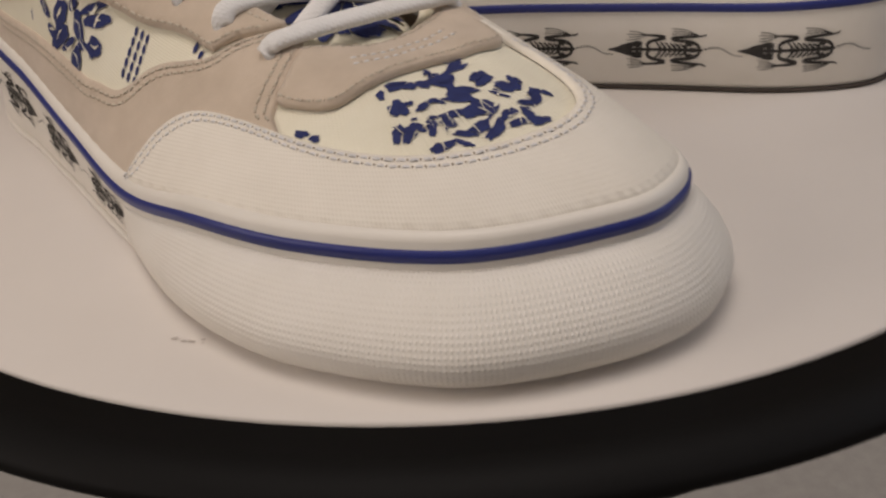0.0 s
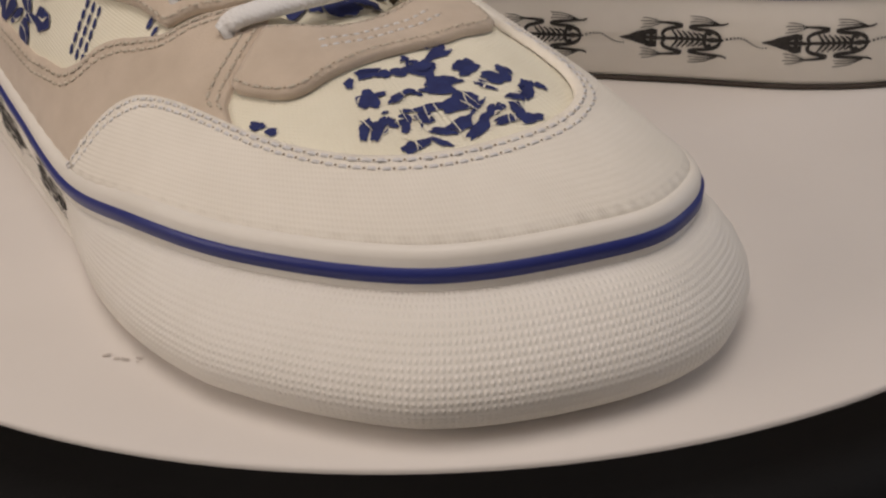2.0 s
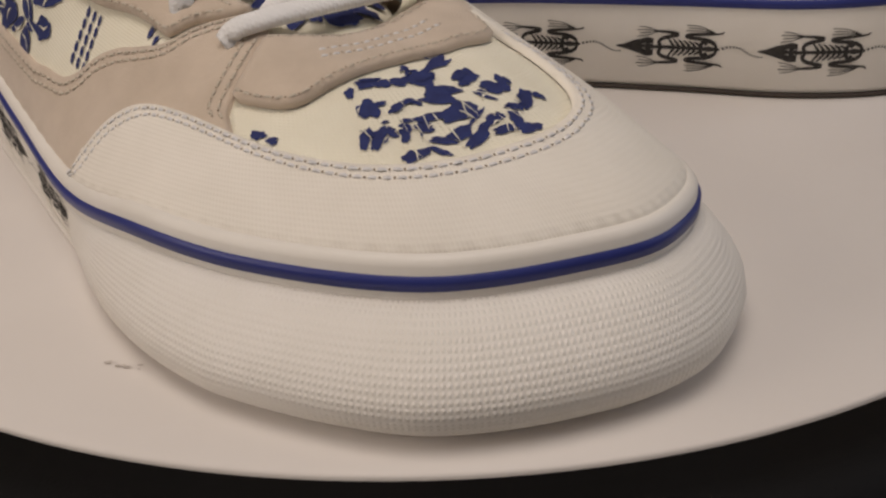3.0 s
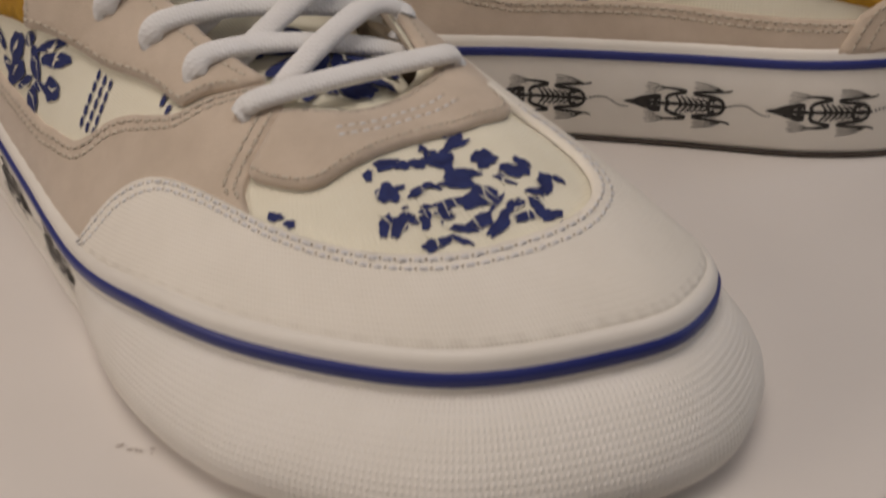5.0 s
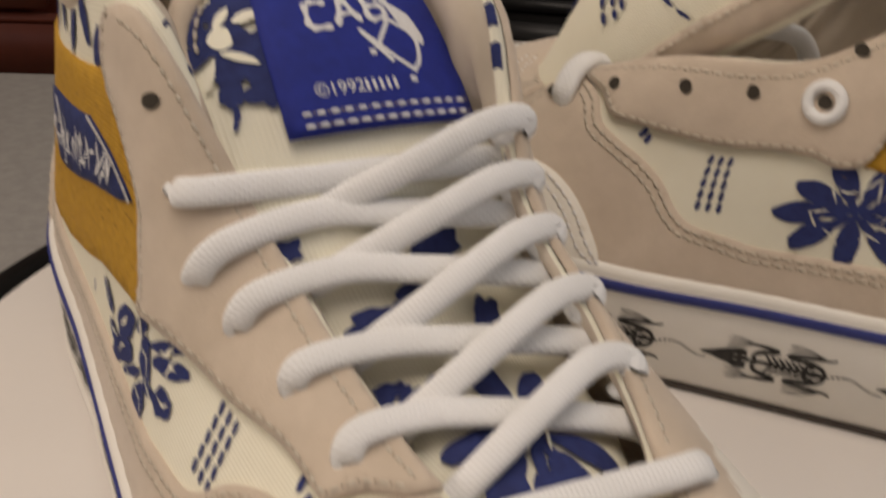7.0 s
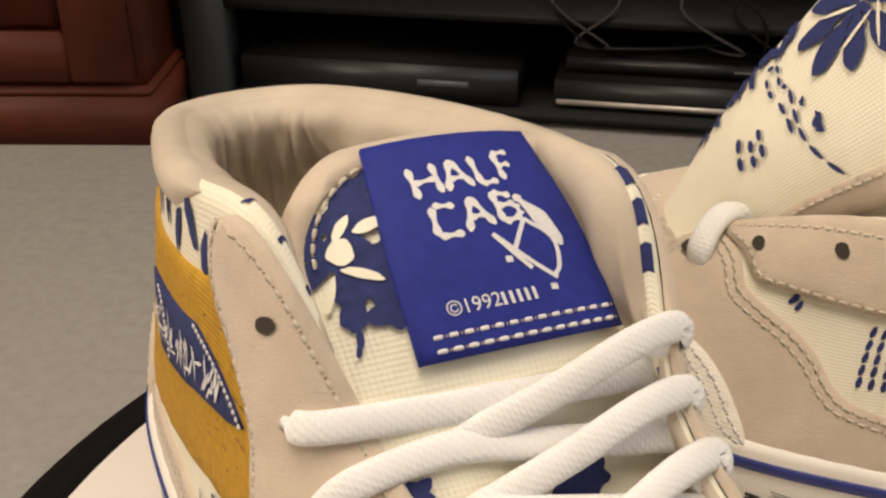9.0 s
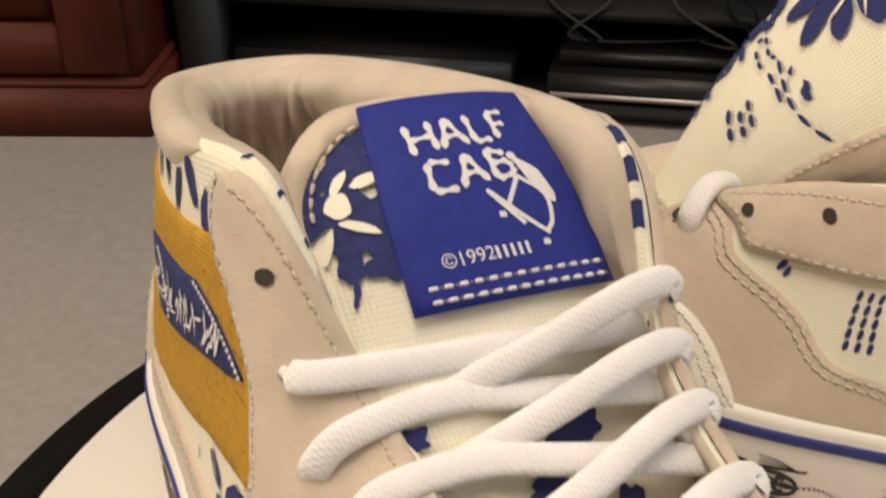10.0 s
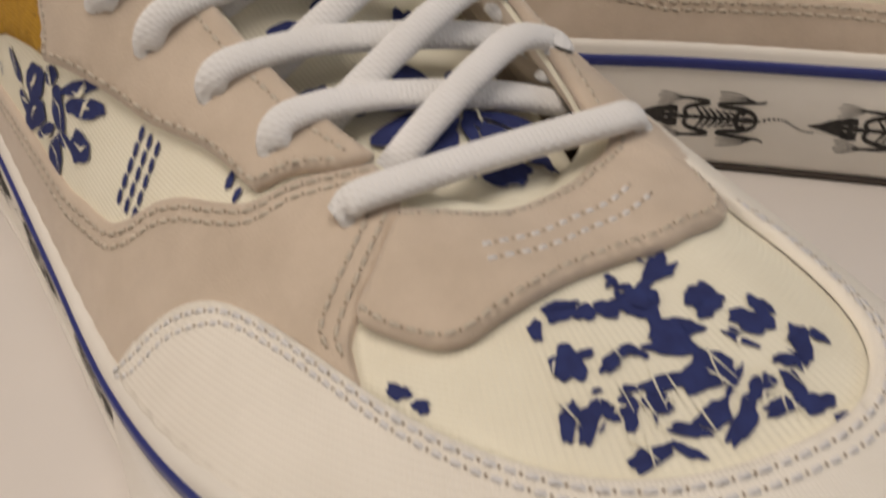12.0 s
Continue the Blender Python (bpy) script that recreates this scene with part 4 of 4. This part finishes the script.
    stitch_row(shoe, [(u + (0.06 if i > 10 else 0.0), v + (0.018 if i < 11 else 0.0)) for i, (u, v) in enumerate(stay_line)], 0.0021)
    stitch_row(shoe, [(3.75, 0.965), (4.1, 0.965), (4.6, 0.945), (5.1, 0.94), (5.6, 0.93), (6.2, 0.93), (6.6, 0.94)], 0.0021)
    inner_stay = [(11.0, 0.99), (11.1, 0.72), (11.8, 0.66), (12.5, 0.63), (13.2, 0.62), (13.9, 0.68), (14.35, 0.8), (14.4, 0.985)]
    bm = patch(bmesh.new(), smooth_line(inner_stay, 5).tolist() + [(x, 1.0) for x in np.linspace(14.2, 11.2, 24)], 0.0009, 0.0012, 0.003)
    part("eyestay", bm, SUEDE, shoe)
    stitch_row(shoe, [(11.2, 0.94), (12, 0.94), (13, 0.94), (13.8, 0.95), (14.2, 0.95)], 0.0021)
    bm = patch(bmesh.new(), [(10.9, 0.55), (11.2, 0.74), (11.9, 0.7), (12.6, 0.5), (13.6, 0.42), (15.8, 0.3), (15.8, 0.0)] + bottom(15.7, 12.9), 0.0001, 0.0011)
    part("side_panel", bm, SUEDE, shoe)
    bm = patch(bmesh.new(), [(-1.25, 0.0), (-1.25, 0.55), (-0.7, 0.72), (0, 0.78), (0.7, 0.75), (1.3, 0.6), (1.35, 0.3), (1.7, 0.18), (1.9, 0.0)] + bottom(1.7, -1.1), 0.0012, 0.0012)
    part("heel_counter", bm, SUEDE, shoe, "beige suede heel counter")
    for d in (0.0, 0.12):
        stitch_row(shoe, [(1.78 - d, 0.02), (1.6 - d, 0.18), (1.27 - d, 0.31), (1.22 - d, 0.58), (0.65, 0.72 - d / 3)], 0.0025)
    bm = patch(bmesh.new(), smooth_line(MUDGUARD, 5).tolist() + bottom(13.3, 5.05), 0.0009, 0.0012)
    part("mudguard", bm, RIBBED, shoe, "white ribbed textile mudguard")
    for d in (0.02, 0.045):
        stitch_row(shoe, [(u + (d * 1.2 if u < 6 else 0) - (-d * 1.6 if u > 10.2 else 0), max(v - d, 0.015)) for u, v in MUDGUARD[:19]], 0.0021, None, 0.0027, WHITE_THREAD)
    bm = patch(bmesh.new(), smooth_line(STRAP, 5, True).tolist(), 0.0009, 0.0012, 0.003)
    part("vamp_strap", bm, SUEDE, shoe, "beige suede strap below the laces")
    stitch_row(shoe, [(u, v + 0.025) for u, v in STRAP[2:13]], 0.0021)
    stitch_row(shoe, [(u, v - 0.02) for u, v in STRAP[14:]], 0.0021)
    for d in (0.0, 0.045):
        stitch_row(shoe, [(7.72, 0.735 + d), (8.2, 0.77 + d), (8.9, 0.80 + d), (9.6, 0.805 + d), (10.1, 0.80 + d)], 0.0021, None, 0.0024, WHITE_THREAD)
    # prints
    bm = bmesh.new()
    for k, (u, v, a, b, t) in enumerate(VAMP_PRINT + VAMP_PRINT_MID + VAMP_PRINT_LOW):
        blot(bm, u, v, a / 1000 * 1.12, b / 1000 * 1.12, t, 0.2, 0.0003, None, k, 36)
    rnd = random.Random(8)
    for k in range(22):
        u, v, a, b, t = rnd.choice(VAMP_PRINT + VAMP_PRINT_MID)
        blot(bm, u + rnd.uniform(-0.12, 0.12), v + rnd.uniform(-0.025, 0.025), rnd.uniform(0.0012, 0.003), rnd.uniform(0.0004, 0.001), rnd.uniform(0, 180), 0.3, 0.0005, None, k, 14)
    tagged(part("navy_print", bm, PRINT, shoe, "navy leaf print on the vamp"), kind="stuff")
    bm = bmesh.new()
    flat = lambda p, out: upper(p[:, 0] / 0.04, p[:, 1] / 0.065, np.full(len(p), out))
    for k in range(26):
        u, v, a, b, t = rnd.choice(VAMP_PRINT_MID + VAMP_PRINT_LOW[:12])
        u, v, d, g = u + rnd.uniform(-0.1, 0.1), v + rnd.uniform(-0.02, 0.02), rnd.uniform(0, 3.14), rnd.uniform(0.0015, 0.0035)
        q = np.array([(u * 0.04 + x * math.cos(d), v * 0.065 + x * math.sin(d) + y) for x, y in ((-g, 0), (0, g * 0.22), (g, 0))])
        ribbon(bm, smooth_line(q, 4), np.interp(np.linspace(0, 1, 9), [0, 0.5, 1], [0.0001, rnd.uniform(0.0003, 0.0006), 0.0001]), flat, 0.00055)
    tagged(part("vein", bm, CANVAS, shoe, "cream veins in the leaf print"), kind="stuff")
    bm = bmesh.new()
    if not laced:
        leaf(bm, 3.82, 0.375, 0.0170, 15, 9, None, 0.68)
    for k, (u, v, a, b, t) in enumerate(LEAF_PRINT + SMALL_PRINT if laced else [(5.63, 0.632, 3.6, 1.6, 120), (5.56, 0.61, 3, 1.4, 110), (2.86, 0.25, 3.5, 0.9, 100)] + SMALL_PRINT[3:]):
        blot(bm, u, v, a / 1000 * 0.9, b / 1000 * 0.9, t, 0.12, 0.0004, None, k, 24)
    low = 4.80 if laced else 4.64
    for k in range(3):
        for i in range(5):
            f, g = i / 5 + 0.03 * k, i / 5 + 0.165 + 0.03 * k
            q = np.array([((low + (0.19 if laced else 0.27) * h + 0.07 * k) * 0.04, (0.345 + (0.235 if laced else 0.26) * h - 0.004 * k) * 0.065) for h in (f, (f + g) / 2, g)])
            ribbon(bm, q, (0.0008, 0.0014, 0.0007), flat, 0.0003)
    tagged(part("navy_print", bm, PRINT, shoe, "navy leaf print on the quarter"), kind="stuff")
    bm = bmesh.new()
    for k in range(16 if laced else 9):
        u, v, a, b, t = LEAF_PRINT[k % 12] if laced else (3.82 + 0.22 * math.cos(k), 0.375 + 0.1 * math.sin(k), 0, 0, 40 * k)
        d, g = radians(t) + rnd.uniform(-0.5, 0.5), 0.003
        q = np.array([((u + rnd.uniform(-0.03, 0.03)) * 0.04 + x * math.cos(d), (v + rnd.uniform(-0.02, 0.02)) * 0.065 + x * math.sin(d)) for x in (-g, 0, g)])
        ribbon(bm, q, (0.0001, 0.0005, 0.0001), flat, 0.00055)
    tagged(part("vein", bm, CANVAS, shoe), kind="stuff")
    # eyelet holes: flat discs, the shade inside put into their dark colour
    for holes in (HOLES_OUTER + [(4.13, 0.885)] if laced else HOLES_OPEN, HOLES_INNER + [(13.95, 0.9)]):
        for k, (u, v) in enumerate(holes):
            bm = bmesh.new()
            blot(bm, u, v, 0.0036, 0.0030, 60, 0.05, 0.0024, None, k, 16)
            part("eyelet", bm, DARK_HOLE, shoe)
    return shoe


# ---- things on the turntable ----
# The turntable is tilted to fit the camera's view; the camera's own tilt is approximate.
LEANING = Matrix.Translation((0, 0.2, 0)) @ Matrix.Rotation(-math.atan(LEVEL), 4, "X") @ Matrix.Translation((0, -0.2, 0))
disc = thing("turntable", LEANING @ pose(-0.0077, 0.335, 0), "round white turntable disc with a black rim", "turntable")
part("platter", turned(bmesh.new(), [(0.12, -0.012), (0.1742, -0.012), (0.1748, -0.0006), (0.1742, 0)], 200), DISC_WHITE, disc)
part("rim", turned(bmesh.new(), [(0.10, -0.016), (0.15, -0.015), (0.1902, -0.0105), (0.1924, -0.0085), (0.1914, -0.006), (0.1756, -0.0004), (0.1753, -0.008), (0.13, -0.0125)], 200), BLACK_PLASTIC, disc, "black plastic rim")
part("base", turned(bmesh.new(), [(0.10, -0.030), (0.104, -0.028), (0.104, -0.018), (0.10, -0.0162)], 64), BLACK_PLASTIC, disc)
bm = bmesh.new()
rnd = random.Random(2)
for k in range(7):
    x, y = -0.0643 + 0.0012 * k + rnd.uniform(-0.001, 0.001), 0.1935 - 0.0003 * k + rnd.uniform(-0.0008, 0.0008)
    r = rnd.uniform(0.0002, 0.0005)
    bm.faces.new([bm.verts.new((x + 0.0077 + r * 2 * math.cos(a), y - 0.335 + r * math.sin(a), 0.0003)) for a in (0, 1.3, 2.4, 3.7, 5)])
part("scuff", bm, SCUFF, disc)

FRONT = Matrix.Translation((-0.148, 0.417, 0)) @ Matrix.Rotation(math.atan2(-0.8, 0.6), 4, "Z")
BACK = LEANING @ Matrix.Translation((0.1690, 0.3650, 0)) @ Matrix.Rotation(math.atan2(0.27, -0.963), 4, "Z")

laced_shoe = make_shoe("high_top_shoe", FRONT, "cream canvas and beige suede high top shoe with tied white laces", True)
make_tongue(laced_shoe, [(0.214, 0.004, 0.0430, 0.013, 0), (0.192, 0.004, 0.0475, 0.0205, 0), (0.172, 0.003, 0.0500, 0.024, 0), (0.157, 0.003, 0.058, 0.028, 0), (0.147, 0.002, 0.069, 0.031, -3), (0.1385, 0.002, 0.0815, 0.033, -4), (0.1245, 0.001, 0.0965, 0.033, -4), (0.107, 0.001, 0.107, 0.030, -4)], True)
make_laces(laced_shoe)

MIRROR, OPEN = True, 1.0
open_shoe = make_shoe("high_top_shoe", BACK, "cream canvas and beige suede high top shoe, unlaced and open", False)
make_tongue(open_shoe, [(0.222, 0.002, 0.046, 0.014, 10), (0.2058, -0.004, 0.0634, 0.021, 30), (0.1903, -0.010, 0.0842, 0.0245, 36), (0.1791, -0.014, 0.0974, 0.0275, 36), (0.1673, -0.017, 0.1108, 0.031, 36), (0.1525, -0.021, 0.128, 0.033, 36), (0.135, -0.024, 0.147, 0.031, 36)], False)
bm = bmesh.new()
ring_at = upper(4.47, 0.79, 0.0026)
n = Vector(upper(4.47, 0.79, 0.01) - upper(4.47, 0.79)).normalized()
turn = n.to_track_quat("Z", "Y").to_matrix().to_4x4()
rows = []
for k in range(9):
    th = 2 * math.pi * k / 8
    rr, zz = 0.0038 + 0.0014 * math.cos(th), 0.0011 * math.sin(th)
    rows.append([(Matrix.Translation(ring_at) @ turn) @ Vector((rr * math.cos(a), rr * math.sin(a), zz)) for a in np.linspace(0, 2 * math.pi, 24, endpoint=False)])
sheet(bm, rows, True)
part("eyelet_ring", bm, LACE, open_shoe, "white metal eyelet ring")
bm = bmesh.new()
a, b = upper(6.9, 1.0), upper(6.62, 0.80)
sweep(bm, smooth_line([a + np.array([-0.004, 0.012, -0.008]), a + np.array([-0.002, 0.005, 0.001]), a + np.array([0.0, 0.0, 0.004]), a * 0.5 + b * 0.5 + np.array([0.001, -0.002, 0.004]), b + np.array([0.001, -0.003, 0.001]), b + np.array([0.002, -0.001, -0.005])], 6), 0.0065, 0.0036, (0.2, -0.7, 0.6))
part("lace", bm, LACE, open_shoe, "loose end of a white lace")
bm = bmesh.new()
sweep(bm, smooth_line([(0.173, -0.0055, 0.060), (0.1696, -0.0045, 0.0706), (0.1662, -0.0037, 0.0759), (0.1591, -0.0018, 0.079), (0.1515, 0.0003, 0.0788), (0.1468, 0.0017, 0.0756), (0.143, 0.003, 0.066)], 6), 0.0055, 0.003, (0.25, 0.97, 0.1))
part("lace", bm, LACE, open_shoe, "loop of white lace inside the shoe")
MIRROR, OPEN = False, 0.0

# ---- support below the turntable ----
stand = thing("pedestal_table", pose(-0.0077, 0.335, FLOOR), "small black pedestal table carrying the turntable", "table")
part("tabletop", turned(bmesh.new(), [(0.02, 0.405), (0.145, 0.405), (0.15, 0.41), (0.15, 0.426), (0.147, 0.43)], 64), BLACK_WOOD, stand)
part("column", turned(bmesh.new(), [(0.03, 0.012), (0.024, 0.04), (0.021, 0.2), (0.024, 0.38), (0.04, 0.405)], 32), BLACK_WOOD, stand)
part("foot", turned(bmesh.new(), [(0.14, 0.0), (0.14, 0.01), (0.12, 0.016), (0.03, 0.022)], 48), BLACK_WOOD, stand)

# ---- furniture by the far wall ----
cab = thing("wooden_cabinet", pose(-0.785, 1.525, FLOOR, 0, 0, 9.7), "dark reddish mahogany cabinet with panelled door", "cabinet")
part("body", block(bmesh.new(), -0.9, -0.012, 0.02, 0.40, 0.085, 0.80, 0.003), MAHOGANY, cab)
bm = block(bmesh.new(), -0.91, 0.0, 0.0, 0.41, 0.0, 0.075, 0.004)
block(bm, -0.905, -0.004, 0.008, 0.405, 0.073, 0.089, 0.004)
part("plinth", bm, MAHOGANY, cab, "moulded mahogany plinth")
door = part("door", block(bmesh.new(), -0.755, -0.125, 0.008, 0.022, 0.18, 0.695, 0.006), MAHOGANY, cab)
for piece, x0, x1, z0, z1 in (("stile", -0.86, -0.763, 0.10, 0.78), ("stile", -0.117, -0.022, 0.10, 0.78), ("rail", -0.762, -0.118, 0.10, 0.175), ("rail", -0.762, -0.118, 0.70, 0.78)):
    part(piece, block(bmesh.new(), x0, x1, 0.0, 0.022, z0, z1, 0.004), MAHOGANY, door)

unit = thing("media_unit", pose(0, 1.68, FLOOR), "black open media unit with dark shelves", "shelf unit")
part("side_post", block(bmesh.new(), -0.800, -0.732, 0.0, 0.06, 0.0, 0.85, 0.002), GREY_METAL, unit, "slate grey upright post")
part("side_panel", block(bmesh.new(), -0.83, -0.803, 0.03, 0.42, 0.0, 0.85, 0.002), BLACK_WOOD, unit)
part("side_post", block(bmesh.new(), 0.62, 0.69, 0.0, 0.06, 0.0, 0.85, 0.002), GREY_METAL, unit)
part("back_panel", block(bmesh.new(), -0.80, 0.69, 0.40, 0.42, 0.02, 0.85), BLACK_WOOD, unit)
for z in (0.012, 0.165, 0.36, 0.60):
    part("shelf", block(bmesh.new(), -0.732, 0.62, 0.012, 0.40, z, z + 0.016, 0.002), BLACK_WOOD, unit)


def player(x0, x1, y, z, h, label, trim):
    ob = thing("media_player", pose((x0 + x1) / 2, y, z), label, "electronics", "devices in the media unit")
    w = (x1 - x0) / 2
    part("casing", block(bmesh.new(), -w, w, 0.004, 0.26, 0.004, h, 0.003), BLACK_PLASTIC, ob)
    part("front_panel", block(bmesh.new(), -w, w, -0.002, 0.003, 0.006, h - 0.004, 0.0015), GLOSS_BLACK, ob)
    part("display", block(bmesh.new(), w * 0.3, w * 0.66, -0.004, -0.0022, h * 0.45, h * 0.6, 0.0005), GREY_PLASTIC, ob)
    for x in (-w * 0.8, w * 0.8):
        part("foot", turned(bmesh.new(), [(0.012, 0.0), (0.012, 0.004)], 12), BLACK_PLASTIC, ob).location = (x, 0.05, 0)
    if trim:
        part("trim", block(bmesh.new(), -w * 0.98, w * 0.95, -0.006, -0.0025, h * 0.2, h * 0.36, 0.001), CHROME, ob, "pale brushed trim")
    return ob


player(-0.715, -0.27, 1.70, FLOOR + 0.028, 0.066, "black disc player on the lower shelf", False)
player(-0.215, 0.20, 1.71, FLOOR + 0.028, 0.052, "black box with a pale metal trim", True)
player(-0.20, 0.18, 1.73, FLOOR + 0.0805, 0.030, "slim grey and black device", False)
player(-0.70, -0.26, 1.76, FLOOR + 0.181, 0.07, "black amplifier on the middle shelf", False)
stack = thing("paper_stack", pose(0.33, 1.74, FLOOR + 0.028), "stack of white papers lying on the shelf", "paper")
for k in range(5):
    w = 0.10 + 0.01 * (k % 3)
    part("sheet", block(bmesh.new(), -w, w, -0.01 * (k % 2), 0.2, 0.02 * k, 0.02 * k + 0.017, 0.002), PAPER, stack)
rnd = random.Random(11)
for k in range(6):
    x = -0.24 + 0.07 * k
    pts = [(x, 1.86, FLOOR + 0.34), (x + rnd.uniform(-0.04, 0.04), 1.74, FLOOR + 0.27), (x + rnd.uniform(-0.08, 0.1), 1.69, FLOOR + 0.20), (x + rnd.uniform(-0.1, 0.12), 1.70, FLOOR + 0.135), (x + rnd.uniform(-0.05, 0.16), 1.78, FLOOR + 0.12), (x + rnd.uniform(0, 0.2), 1.9, FLOOR + 0.116)]
    bm = bmesh.new()
    sweep(bm, smooth_line(pts, 8), 0.0045, 0.0045, (0.1, -1, 0.2), 8)
    tagged(part("cable", bm, (CABLE_GREY, BLACK_PLASTIC)[k % 2], None, ("pale grey cable hanging among the devices", "black cable hanging among the devices")[k % 2]), "", "cable", "cables in the media unit")

# ---- room ----
tagged(part("floor", block(bmesh.new(), -2.4, 2.4, -2.6, 2.25, FLOOR - 0.1, FLOOR), CARPET, None, "pale grey cut pile carpet", False), "", "floor", "", "structure")
# unseen ceiling, its opening added only to let the overhead fill through
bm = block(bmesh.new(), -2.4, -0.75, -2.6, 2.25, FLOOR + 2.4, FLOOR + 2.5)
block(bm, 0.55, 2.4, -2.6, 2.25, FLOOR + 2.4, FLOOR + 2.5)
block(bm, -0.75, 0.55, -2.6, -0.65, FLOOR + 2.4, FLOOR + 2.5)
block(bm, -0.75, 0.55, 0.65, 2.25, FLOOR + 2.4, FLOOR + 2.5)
tagged(part("ceiling", bm, WALL, None, "unseen painted ceiling with an opening added for the overhead fill", False), "", "ceiling", "", "structure")
tagged(part("wall_north", block(bmesh.new(), -2.4, 2.4, 2.12, 2.25, FLOOR, FLOOR + 2.4), WALL, None, "cream painted wall", False), "", "wall", "", "structure")
# unseen wall; the opening is made up for the added front fill
bm = block(bmesh.new(), -2.4, -0.3, -2.6, -2.47, FLOOR, FLOOR + 2.4)
block(bm, 1.4, 2.4, -2.6, -2.47, FLOOR, FLOOR + 2.4)
block(bm, -0.3, 1.4, -2.6, -2.47, FLOOR, FLOOR + 1.0)
block(bm, -0.3, 1.4, -2.6, -2.47, FLOOR + 2.2, FLOOR + 2.4)
tagged(part("wall_south", bm, WALL, None, "unseen cream painted wall with a light opening", False), "", "wall", "", "structure")
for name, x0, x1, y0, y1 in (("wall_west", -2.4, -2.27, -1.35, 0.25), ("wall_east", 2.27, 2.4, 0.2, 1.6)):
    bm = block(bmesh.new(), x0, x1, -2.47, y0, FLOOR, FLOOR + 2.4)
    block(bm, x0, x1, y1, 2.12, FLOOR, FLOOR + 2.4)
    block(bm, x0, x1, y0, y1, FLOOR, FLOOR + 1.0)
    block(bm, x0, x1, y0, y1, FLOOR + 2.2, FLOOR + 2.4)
    tagged(part(name, bm, WALL, None, "unseen cream painted wall with a light opening", False), "", "wall", "", "structure")
